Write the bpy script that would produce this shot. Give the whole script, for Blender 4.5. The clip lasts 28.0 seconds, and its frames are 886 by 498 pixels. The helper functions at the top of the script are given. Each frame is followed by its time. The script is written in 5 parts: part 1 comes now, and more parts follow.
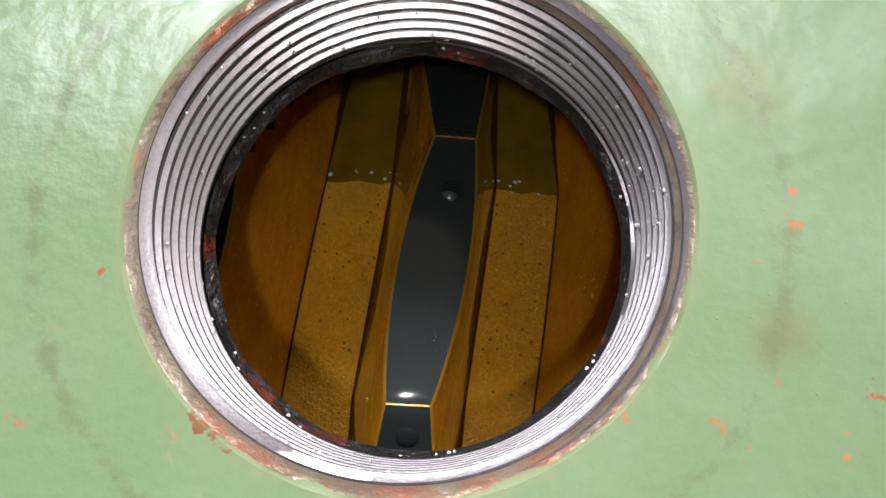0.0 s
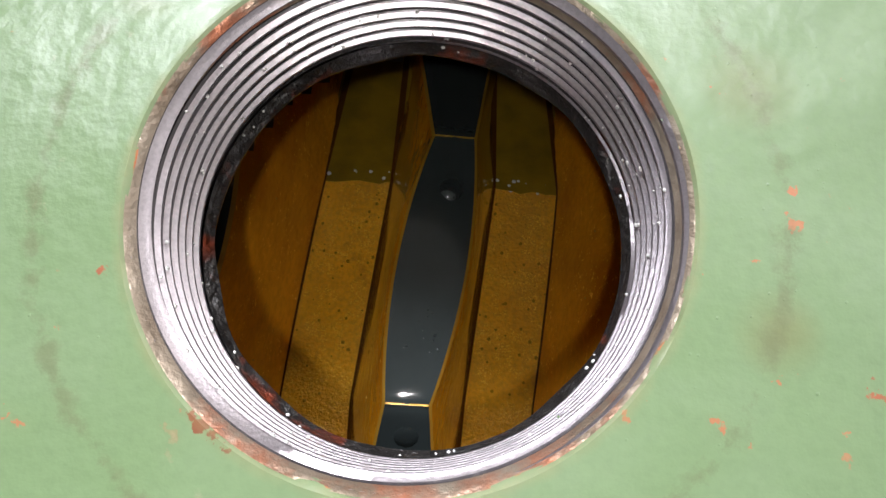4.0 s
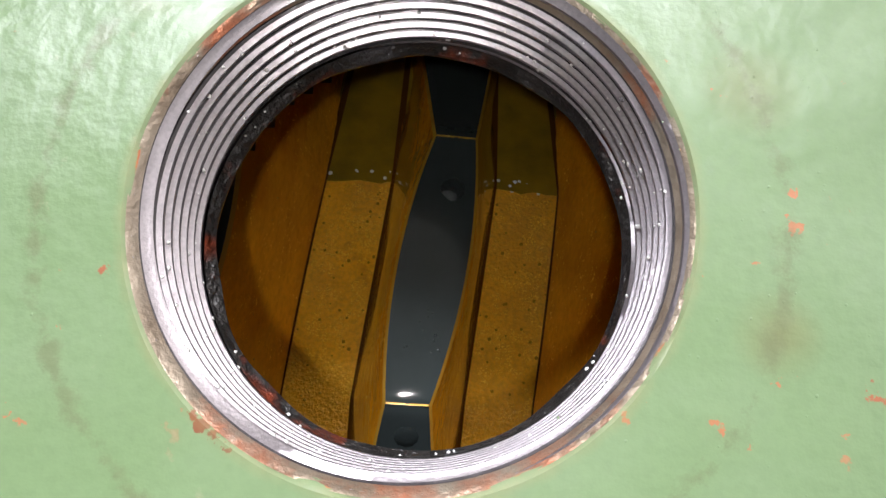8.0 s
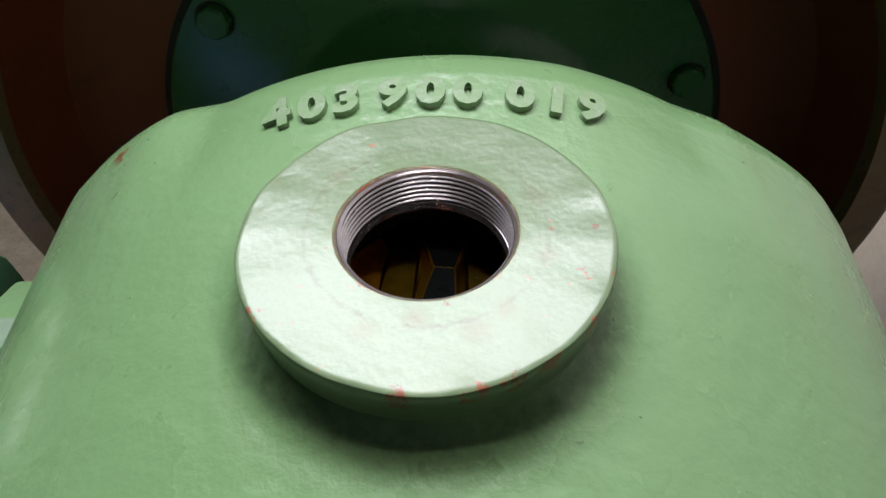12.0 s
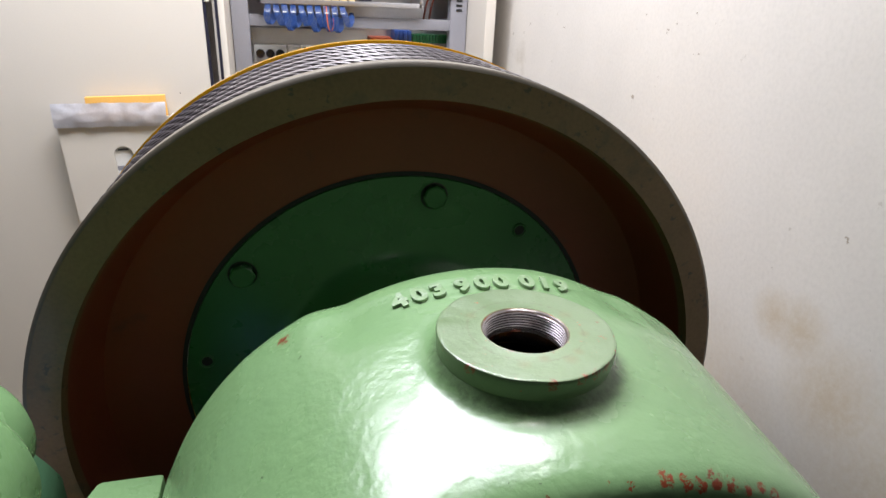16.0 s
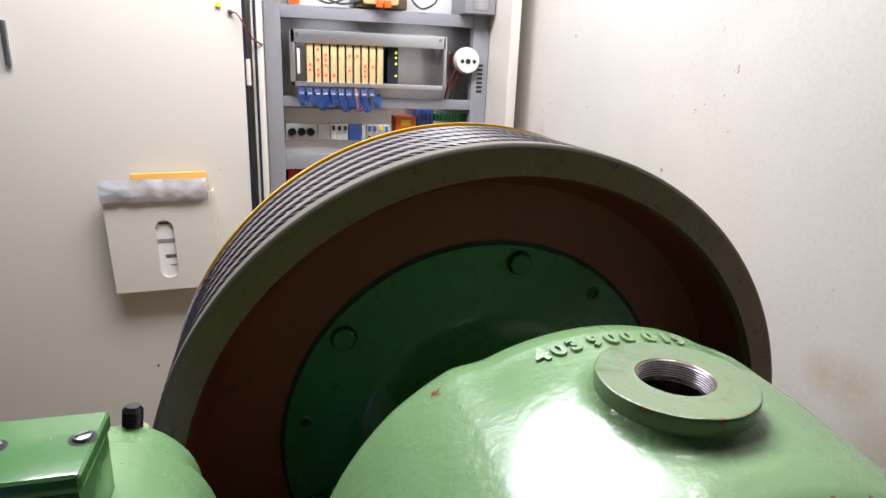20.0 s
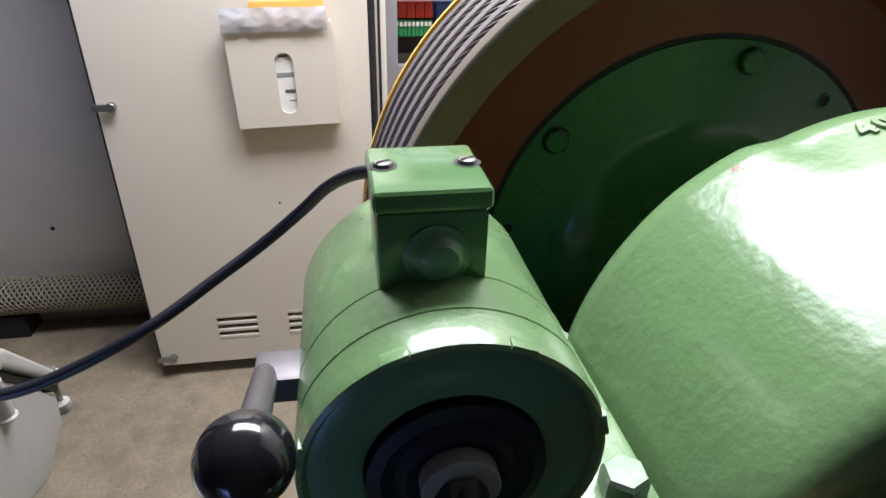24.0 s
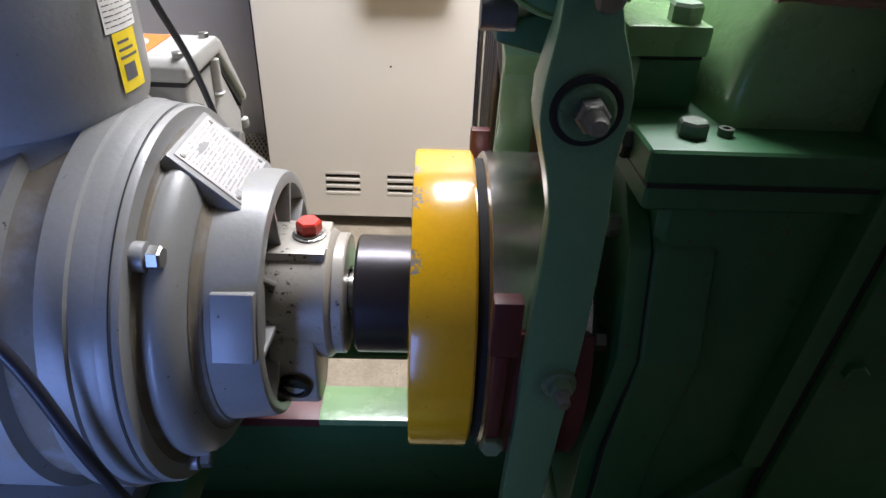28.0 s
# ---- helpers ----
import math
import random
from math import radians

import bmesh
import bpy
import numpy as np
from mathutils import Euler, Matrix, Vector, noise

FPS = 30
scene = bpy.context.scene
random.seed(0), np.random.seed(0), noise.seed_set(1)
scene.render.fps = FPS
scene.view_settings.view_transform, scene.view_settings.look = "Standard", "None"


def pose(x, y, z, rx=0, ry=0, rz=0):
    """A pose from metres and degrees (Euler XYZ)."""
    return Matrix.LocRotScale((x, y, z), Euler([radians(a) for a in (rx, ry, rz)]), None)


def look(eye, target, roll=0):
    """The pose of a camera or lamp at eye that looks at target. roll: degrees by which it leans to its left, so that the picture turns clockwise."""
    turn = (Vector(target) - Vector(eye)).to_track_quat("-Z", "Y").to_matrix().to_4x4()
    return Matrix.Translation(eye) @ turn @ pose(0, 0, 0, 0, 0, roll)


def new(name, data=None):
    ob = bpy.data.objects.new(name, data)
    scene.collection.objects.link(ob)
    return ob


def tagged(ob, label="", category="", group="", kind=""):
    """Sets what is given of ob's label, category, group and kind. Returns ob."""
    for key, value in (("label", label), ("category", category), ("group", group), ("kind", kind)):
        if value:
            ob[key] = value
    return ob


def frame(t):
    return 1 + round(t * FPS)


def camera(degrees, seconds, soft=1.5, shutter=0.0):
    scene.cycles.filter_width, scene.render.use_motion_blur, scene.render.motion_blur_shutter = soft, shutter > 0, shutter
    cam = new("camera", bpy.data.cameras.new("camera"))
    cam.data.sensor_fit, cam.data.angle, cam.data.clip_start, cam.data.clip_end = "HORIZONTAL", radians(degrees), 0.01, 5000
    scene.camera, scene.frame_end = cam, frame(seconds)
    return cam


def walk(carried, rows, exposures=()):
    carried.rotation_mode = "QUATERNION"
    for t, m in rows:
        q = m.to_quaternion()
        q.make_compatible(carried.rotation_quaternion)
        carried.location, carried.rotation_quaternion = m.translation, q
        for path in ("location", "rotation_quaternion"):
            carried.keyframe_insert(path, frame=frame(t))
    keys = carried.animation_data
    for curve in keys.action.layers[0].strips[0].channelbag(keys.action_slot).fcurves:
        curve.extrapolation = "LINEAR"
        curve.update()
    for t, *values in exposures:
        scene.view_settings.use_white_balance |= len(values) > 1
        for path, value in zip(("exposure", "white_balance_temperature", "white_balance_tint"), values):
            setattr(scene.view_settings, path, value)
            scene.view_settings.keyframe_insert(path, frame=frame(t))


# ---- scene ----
cam = camera(71.81, 28.0, soft=1.5, shutter=0.0)
PATH = [
    (0.0, (0.0047, -0.0162, 1.2006), (-0.0223, 0.2105, 0.2271), -3.63),
    (1.0, (0.0047, -0.0163, 1.2007), (-0.0206, 0.2105, 0.2271), -3.21),
    (2.0, (0.0046, -0.0163, 1.2007), (-0.0207, 0.2109, 0.2271), -3.17),
    (3.0, (0.0045, -0.0163, 1.2006), (-0.0211, 0.2104, 0.2270), -3.18),
    (3.5, (0.0045, -0.0162, 1.2005), (-0.0191, 0.2103, 0.2268), -2.73),
    (5.5, (0.0045, -0.0162, 1.2007), (-0.0193, 0.2083, 0.2265), -2.82),
    (6.0, (0.0044, -0.0162, 1.2007), (-0.0185, 0.2083, 0.2265), -2.60),
    (7.0, (0.0045, -0.0162, 1.2007), (-0.0209, 0.2076, 0.2264), -3.05),
    (8.0, (0.0045, -0.0161, 1.2007), (-0.0204, 0.2088, 0.2266), -2.86),
    (9.0, (0.0045, -0.0159, 1.2007), (-0.0188, 0.2096, 0.2267), -2.60),
    (10.0, (0.0049, -0.0161, 1.2007), (-0.0250, 0.2082, 0.2266), -4.36),
    (10.2, (0.0043, -0.0210, 1.2043), (-0.0223, 0.2170, 0.2334), -3.36),
    (10.5, (0.0034, -0.0283, 1.2099), (-0.0180, 0.2301, 0.2441), -2.03),
    (10.8, (0.0007, -0.0479, 1.2254), (-0.0261, 0.3105, 0.2922), -1.24),
    (11.0, (0.0018, -0.0596, 1.2346), (-0.0163, 0.3561, 0.3253), 0.87),
    (11.4, (0.0104, -0.0832, 1.2513), (-0.0229, 0.4693, 0.4184), -1.72),
    (11.5, (0.0132, -0.0910, 1.2533), (-0.0177, 0.4900, 0.4400), -1.59),
    (11.8, (0.0127, -0.1056, 1.2612), (-0.0201, 0.5298, 0.4897), -1.79),
    (12.0, (0.0107, -0.1136, 1.2662), (-0.0274, 0.5583, 0.5265), -2.22),
    (12.5, (-0.0000, -0.1445, 1.2799), (-0.0369, 0.6105, 0.6252), -1.51),
    (14.5, (0.0191, -0.2277, 1.3171), (-0.0146, 0.6515, 0.8418), -0.82),
    (15.0, (-0.0438, -0.2522, 1.3171), (0.0084, 0.6506, 0.8901), 0.43),
    (15.5, (-0.0901, -0.2774, 1.3107), (0.0851, 0.6255, 0.9181), 1.86),
    (16.0, (-0.1228, -0.2777, 1.3246), (0.1110, 0.6119, 0.9322), 2.57),
    (16.5, (-0.1370, -0.2699, 1.3257), (0.1205, 0.6151, 0.9378), 2.58),
    (17.0, (-0.1439, -0.2787, 1.3254), (0.1298, 0.6065, 0.9493), 2.29),
    (17.5, (-0.1616, -0.3034, 1.3238), (0.1072, 0.5891, 0.9618), 1.92),
    (18.0, (-0.1814, -0.3014, 1.3244), (0.0878, 0.5979, 0.9797), 1.85),
    (18.5, (-0.2083, -0.2991, 1.3292), (0.0598, 0.6063, 1.0002), 1.72),
    (19.0, (-0.2278, -0.3050, 1.3382), (0.0371, 0.6084, 1.0290), 2.38),
    (19.5, (-0.2392, -0.3055, 1.3390), (0.0147, 0.6180, 1.0515), 2.08),
    (20.0, (-0.2393, -0.2979, 1.3323), (0.0183, 0.6257, 1.0483), 2.19),
    (20.5, (-0.2168, -0.2796, 1.3231), (0.0542, 0.6303, 1.0092), 1.27),
    (22.5, (-0.2736, -0.2173, 1.2984), (0.0488, 0.6535, 0.9272), -0.24),
    (23.0, (-0.3234, -0.2212, 1.2882), (-0.0590, 0.6571, 0.8931), 0.54),
    (23.5, (-0.3617, -0.2405, 1.2697), (-0.1534, 0.6362, 0.8361), 0.55),
    (24.0, (-0.3919, -0.2605, 1.2533), (-0.2400, 0.6001, 0.7672), 1.28),
    (24.5, (-0.3598, -0.3149, 1.2096), (-0.3102, 0.5386, 0.6910), 2.49),
    (25.0, (-0.3014, -0.4282, 1.2054), (-0.3159, 0.4176, 0.6721), 2.91),
    (25.5, (-0.2873, -0.4950, 1.2139), (-0.3273, 0.3899, 0.7498), 2.00),
    (26.0, (-0.3116, -0.5234, 1.1710), (-0.3437, 0.3648, 0.7125), 1.61),
    (26.5, (-0.3740, -0.5342, 1.1195), (-0.3564, 0.3551, 0.6627), 3.26),
    (27.0, (-0.4199, -0.5603, 1.0851), (-0.4059, 0.3059, 0.5856), 2.42),
    (27.5, (-0.4397, -0.5743, 1.0709), (-0.4255, 0.2733, 0.5405), 2.76),
    (28.0, (-0.4563, -0.5670, 1.0762), (-0.4268, 0.2742, 0.5363), 2.53),
]
EXPOSURES = [(0.0, -0.33), (6.0, -0.30), (8.5, -0.20), (10.0, -0.12), (11.0, -0.45), (12.0, -0.75), (12.5, -0.85), (14.5, -0.4), (15.0, -0.35), (20.5, -0.46), (22.5, -0.15), (25.0, -0.05), (28.0, 0.55)]
walk(cam, [(t, look(e, a, r)) for t, e, a, r in PATH], EXPOSURES)

# ---- world and lights ----
world = bpy.data.worlds.new("world")
scene.world = world
world.use_nodes = True
world.node_tree.nodes["Background"].inputs[0].default_value = (0.62, 0.72, 1.0, 1)
world.node_tree.nodes["Background"].inputs[1].default_value = 0.002


def lamp(name, kind, place, aim, power, color, size=(0.1, 0.1), **more):
    data = bpy.data.lights.new(name, kind)
    data.energy, data.color = power, color
    if kind == "AREA":
        data.shape, data.size, data.size_y = "RECTANGLE", size[0], size[1]
    else:
        data.shadow_soft_size = size[0]
    if kind == "SPOT":
        data.spot_size, data.spot_blend = radians(more["cone"]), more["blend"]
    ob = new(name, data)
    ob.matrix_world = look(place, aim)
    return ob


LAMP = (-0.22, 0.84, 2.36)
lamp("ceiling_lamp_light", "AREA", LAMP, (LAMP[0], LAMP[1], 0), 78.0, (0.97, 0.98, 1.07), (1.3, 0.56))
daylight = lamp("window_light", "AREA", (-1.15, -0.93, 0.50), (-1.05, 0.0, 0.60), 2.4, (0.24, 0.39, 1.0), (0.56, 0.56))
daylight.data.spread = radians(78)
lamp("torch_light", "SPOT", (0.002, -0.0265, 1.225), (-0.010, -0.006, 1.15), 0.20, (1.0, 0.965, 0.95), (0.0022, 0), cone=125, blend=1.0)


# ---- materials ----
def nodes_of(name):
    m = bpy.data.materials.new(name)
    m.use_nodes = True
    return m, m.node_tree.nodes, m.node_tree.links


def material(name, color, rough=0.5, metal=0.0, second=None, scale=8.0, amount=0.35, fine=220.0, grain=0.12,
             bump=0.05, bump_scale=None, coat=0.0, rough_var=0.12, stain=None, stain_scale=3.0, stain_low=0.56, chips=(), chip_color=(0.50, 0.13, 0.05), grime=(),
             stretch=(1, 1, 1), emit=0.0, ring=None, specks=None, lumps=None, coat_rough=0.08, grime_color=(0.035, 0.05, 0.025)):
    """Paint, metal or plaster with variation at two scales, fine relief, stains and chips."""
    m, n, l = nodes_of(name)
    b = n["Principled BSDF"]
    tc = n.new("ShaderNodeTexCoord")
    mp = n.new("ShaderNodeMapping")
    mp.inputs["Scale"].default_value = stretch
    l.new(tc.outputs["Object"], mp.inputs["Vector"])

    def noise_tex(s, detail, rough_n=0.55, vec=None):
        t = n.new("ShaderNodeTexNoise")
        t.inputs["Scale"].default_value, t.inputs["Detail"].default_value, t.inputs["Roughness"].default_value = s, detail, rough_n
        l.new(vec or mp.outputs["Vector"], t.inputs["Vector"])
        return t

    def ramp(fac, lo, hi):
        r = n.new("ShaderNodeMapRange")
        r.inputs["From Min"].default_value, r.inputs["From Max"].default_value = lo, hi
        l.new(fac, r.inputs["Value"])
        return r.outputs["Result"]

    def mix(fac, a, c):
        x = n.new("ShaderNodeMix")
        x.data_type = "RGBA"
        if isinstance(fac, float):
            x.inputs[0].default_value = fac
        else:
            l.new(fac, x.inputs[0])
        for sock, v in ((x.inputs[6], a), (x.inputs[7], c)):
            if isinstance(v, tuple):
                sock.default_value = (*v, 1)
            else:
                l.new(v, sock)
        return x.outputs[2]

    def math_node(op, a, c):
        x = n.new("ShaderNodeMath")
        x.operation = op
        for sock, v in zip(x.inputs, (a, c)):
            if isinstance(v, float):
                sock.default_value = v
            else:
                l.new(v, sock)
        return x.outputs[0]

    big, small = noise_tex(scale, 5), noise_tex(fine, 3)
    second = second or tuple(c * 0.72 for c in color)
    col = mix(math_node("MULTIPLY", ramp(big.outputs["Fac"], 0.38, 0.68), amount), color, second)
    col = mix(math_node("MULTIPLY", ramp(small.outputs["Fac"], 0.4, 0.7), grain), col, tuple(c * 0.5 for c in color))
    if stain:
        st = noise_tex(stain_scale, 6, 0.65)
        col = mix(math_node("MULTIPLY", ramp(st.outputs["Fac"], stain_low, stain_low + 0.12), 0.75), col, stain)
    rough_out = math_node("ADD", math_node("MULTIPLY", big.outputs["Fac"], rough_var), rough - rough_var / 2)
    if grime:
        gn = noise_tex(90.0, 6, 0.7)
        gm = None
        for x, y, z, r in grime:
            d = n.new("ShaderNodeVectorMath")
            d.operation = "DISTANCE"
            d.inputs[1].default_value = (x, y, z)
            l.new(tc.outputs["Object"], d.inputs[0])
            one = ramp(d.outputs["Value"], r, 0.0)
            gm = one if gm is None else math_node("MAXIMUM", gm, one)
        col = mix(math_node("MULTIPLY", ramp(math_node("MULTIPLY", gm, gn.outputs["Fac"]), 0.05, 0.5), 0.85), col, grime_color)
    if chips:
        wob = noise_tex(260.0, 6, 0.75)
        mask = None
        for x, y, z, r in chips:
            d = n.new("ShaderNodeVectorMath")
            d.operation = "DISTANCE"
            d.inputs[1].default_value = (x, y, z)
            l.new(tc.outputs["Object"], d.inputs[0])
            one = ramp(d.outputs["Value"], r, r * 0.35)
            mask = one if mask is None else math_node("MAXIMUM", mask, one)
        mask = ramp(math_node("MULTIPLY", math_node("POWER", mask, 0.5), wob.outputs["Fac"]), 0.47, 0.50)
        col = mix(mask, col, mix(ramp(big.outputs["Fac"], 0.4, 0.6), chip_color, tuple(c * 0.55 for c in chip_color)))
    if specks:
        sp = noise_tex(specks[1], 4, 0.6)
        where = noise_tex(specks[1] * 0.12, 2, 0.5)
        m_sp = math_node("MULTIPLY", ramp(sp.outputs["Fac"], specks[2], specks[2] + 0.02), ramp(where.outputs["Fac"], 0.46, 0.56))
        col = mix(m_sp, col, specks[0])
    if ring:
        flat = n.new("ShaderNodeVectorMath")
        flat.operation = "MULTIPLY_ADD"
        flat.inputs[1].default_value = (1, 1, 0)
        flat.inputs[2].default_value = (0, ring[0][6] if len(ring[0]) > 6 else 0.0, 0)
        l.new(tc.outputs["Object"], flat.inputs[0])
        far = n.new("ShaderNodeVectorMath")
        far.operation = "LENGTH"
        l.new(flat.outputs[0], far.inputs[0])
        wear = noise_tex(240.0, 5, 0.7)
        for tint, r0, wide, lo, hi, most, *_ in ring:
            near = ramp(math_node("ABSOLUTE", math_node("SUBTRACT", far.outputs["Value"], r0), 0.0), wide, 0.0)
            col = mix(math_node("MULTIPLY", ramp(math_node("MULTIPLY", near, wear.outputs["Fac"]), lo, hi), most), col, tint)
    l.new(col, b.inputs["Base Color"])
    l.new(rough_out, b.inputs["Roughness"])
    b.inputs["Metallic"].default_value = metal
    b.inputs["Coat Weight"].default_value = coat
    b.inputs["Coat Roughness"].default_value = coat_rough
    if emit:
        b.inputs["Emission Color"].default_value, b.inputs["Emission Strength"].default_value = (*color, 1), emit
    if bump:
        bn = n.new("ShaderNodeBump")
        bn.inputs["Strength"].default_value, bn.inputs["Distance"].default_value = bump, 0.002
        relief = noise_tex(bump_scale or fine * 0.6, 4)
        l.new(relief.outputs["Fac"], bn.inputs["Height"])
        if lumps:
            b2 = n.new("ShaderNodeBump")
            b2.inputs["Strength"].default_value, b2.inputs["Distance"].default_value = lumps[1], lumps[2]
            swell = noise_tex(lumps[0], 1, 0.4)
            l.new(swell.outputs["Fac"], b2.inputs["Height"])
            l.new(bn.outputs["Normal"], b2.inputs["Normal"])
            l.new(b2.outputs["Normal"], b.inputs["Normal"])
        else:
            l.new(bn.outputs["Normal"], b.inputs["Normal"])
    return m


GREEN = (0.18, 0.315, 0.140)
BOSS_CHIPS = [(-0.041, -0.029, 1.148, 0.0072), (-0.004, -0.0505, 1.147, 0.0072), (0.013, -0.049, 1.148, 0.0072), (0.022, -0.046, 1.148, 0.0072),
              (0.030, -0.041, 1.147, 0.0072), (0.041, -0.030, 1.147, 0.0072), (0.048, -0.017, 1.147, 0.0072), (0.0445, 0.0, 1.150, 0.0025),
              (-0.0161, -0.0192, 1.150, 0.0011), (-0.0152, -0.0200, 1.150, 0.0013), (-0.0141, -0.0208, 1.150, 0.0013), (-0.0129, -0.0215, 1.150, 0.0012), (-0.0252, -0.008, 1.150, 0.0014), (0.006, -0.0255, 1.150, 0.0022), (0.039, -0.014, 1.150, 0.003), (0.0405, -0.0165, 1.150, 0.0026)]
BODY_CHIPS = [(-0.135, 0.083, 1.107, 0.009), (0.144, 0.12, 1.088, 0.008), (-0.12, -0.105, 1.07, 0.007), (-0.03, -0.04, 1.13, 0.002)]
# chips along the front ridge, thickest where it falls away
for k, size in enumerate((0.004, 0.003, 0.006, 0.004, 0.007, 0.005, 0.009, 0.010, 0.010, 0.009, 0.010, 0.008, 0.006, 0.007)):
    a = radians(-7 + k * 2.6)
    BODY_CHIPS.append((0.003 + 0.212 * math.sin(a), -0.0955 - 0.002 * (k % 3), 0.915 + 0.212 * math.cos(a), size))

# ring: dark band at the boss's foot, grime and contact shade put into colour
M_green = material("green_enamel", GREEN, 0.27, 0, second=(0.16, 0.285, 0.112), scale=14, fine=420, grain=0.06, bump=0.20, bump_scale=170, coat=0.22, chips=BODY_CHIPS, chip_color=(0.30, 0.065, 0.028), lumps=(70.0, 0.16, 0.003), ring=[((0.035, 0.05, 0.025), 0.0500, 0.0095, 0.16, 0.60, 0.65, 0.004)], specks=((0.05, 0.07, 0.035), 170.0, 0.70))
M_boss = material("green_enamel_face", (0.145, 0.215, 0.105), 0.33, 0, second=(0.170, 0.238, 0.132), scale=75, amount=0.6, fine=900, grain=0.14, bump=0.08, bump_scale=520, coat=0.15, grime=[(-0.001, -0.0300, 1.150, 0.0050), (-0.013, -0.0335, 1.150, 0.0055), (0.013, -0.033, 1.150, 0.0060), (0.020, -0.027, 1.150, 0.0045), (-0.026, 0.020, 1.150, 0.0050), (0.030, 0.012, 1.150, 0.0055), (0.031, -0.010, 1.150, 0.0045)], grime_color=(0.15, 0.16, 0.07), chips=BOSS_CHIPS, chip_color=(0.30, 0.095, 0.045),
                  lumps=(250.0, 0.16, 0.0012), stain=(0.27, 0.25, 0.17), stain_scale=330, stain_low=0.66, specks=((0.34, 0.13, 0.06), 330.0, 0.68),
                  ring=[((0.25, 0.22, 0.11), 0.0249, 0.0016, 0.20, 0.60, 0.4), ((0.42, 0.10, 0.03), 0.0243, 0.0012, 0.45, 0.52, 0.9), ((0.11, 0.12, 0.06), 0.0325, 0.0050, 0.42, 0.56, 0.6)])
M_lip = material("worn_lip_steel", (0.36, 0.30, 0.23), 0.36, 0.55, second=(0.20, 0.14, 0.09), scale=160, amount=0.7, fine=900, bump=0.3, bump_scale=500, stain=(0.42, 0.10, 0.03), stain_scale=75, stain_low=0.53)
M_numeral = material("worn_numeral", (0.19, 0.31, 0.14), 0.26, 0, second=(0.33, 0.36, 0.30), scale=120, fine=600, bump=0.1)
# darkened copy of the green enamel: shade put into its colour, plus worn specks
M_green_shaded = material("green_enamel_shaded_worn", (0.034, 0.128, 0.048), 0.42, 0, scale=22, fine=300, bump=0.12, bump_scale=110, coat=0.0, stain=(0.02, 0.04, 0.022), stain_scale=45, stain_low=0.62, specks=((0.10, 0.045, 0.025), 170.0, 0.64))
M_arm = material("green_enamel_lever", (0.125, 0.275, 0.15), 0.34, 0, second=(0.10, 0.24, 0.125), scale=24, grime=[(-0.338, -0.186, 0.697, 0.030), (-0.349, -0.168, 0.934, 0.036), (-0.352, -0.15, 1.015, 0.02)], fine=300, bump=0.12, bump_scale=110, coat=0.15, specks=((0.018, 0.025, 0.018), 210.0, 0.69))
M_boxgreen = material("glossy_box_enamel", (0.092, 0.225, 0.075), 0.2, 0, second=(0.10, 0.24, 0.085), scale=30, fine=400, bump=0.10, bump_scale=150, coat=0.4, specks=((0.45, 0.46, 0.40), 210.0, 0.70))
M_hub = material("hub_green", (0.030, 0.135, 0.038), 0.28, 0, scale=20, fine=300, bump=0.15)
M_steel = material("turned_steel", (0.50, 0.48, 0.46), 0.24, 1.0, scale=30, fine=600, bump=0.06, stretch=(1, 1, 1))
M_drum = material("brushed_drum_steel", (0.55, 0.51, 0.48), 0.20, 0.95, scale=14, fine=300, bump=0.05, stretch=(14, 1, 1))
M_thread = material("thread_steel", (0.52, 0.48, 0.50), 0.30, 0.85, second=(0.26, 0.23, 0.24), scale=300, fine=2400, grain=0.35, bump=0.09, bump_scale=3200, stain=(0.26, 0.21, 0.18), stain_scale=160, stain_low=0.68)
M_threaddark = material("thread_groove_dark", (0.07, 0.063, 0.066), 0.22, 0.5, second=(0.12, 0.108, 0.113), scale=500, fine=1800, grain=0.3, bump=0.08, bump_scale=1500, coat=0.4)
M_castrim = material("bare_cast_rim", (0.215, 0.130, 0.066), 0.55, 0.0, second=(0.155, 0.098, 0.052), scale=18, fine=260, grain=0.3, bump=0.3, bump_scale=90, stain=(0.11, 0.09, 0.055), stain_scale=22, specks=((0.09, 0.075, 0.05), 140.0, 0.62))
M_rimedge = material("rim_edge_bright", (0.15, 0.125, 0.09), 0.6, 0.0, scale=30)
M_rust = material("red_primer", (0.205, 0.040, 0.014), 0.5, 0, second=(0.155, 0.032, 0.013), scale=12, fine=200, bump=0.2, bump_scale=60, stain=(0.12, 0.03, 0.02), stain_scale=18, stain_low=0.62)
M_rope = material("wire_rope", (0.105, 0.089, 0.090), 0.36, 0.15, scale=60, fine=900, stain=(0.10, 0.088, 0.085), stain_scale=50, stain_low=0.6)
M_groove = material("groove_land", (0.21, 0.18, 0.18), 0.5, 0.0, second=(0.165, 0.14, 0.14), scale=40, fine=300, bump=0.06)
M_yellow = material("yellow_enamel", (0.95, 0.50, 0.008), 0.24, 0, second=(0.82, 0.40, 0.008), scale=9, bump=0.05, coat=0.6, chips=[(-0.472, -0.055, 0.806, 0.032), (-0.470, -0.015, 0.8155, 0.020), (-0.470, -0.115, 0.770, 0.024)], chip_color=(0.42, 0.38, 0.36), specks=((0.16, 0.09, 0.02), 160.0, 0.685))
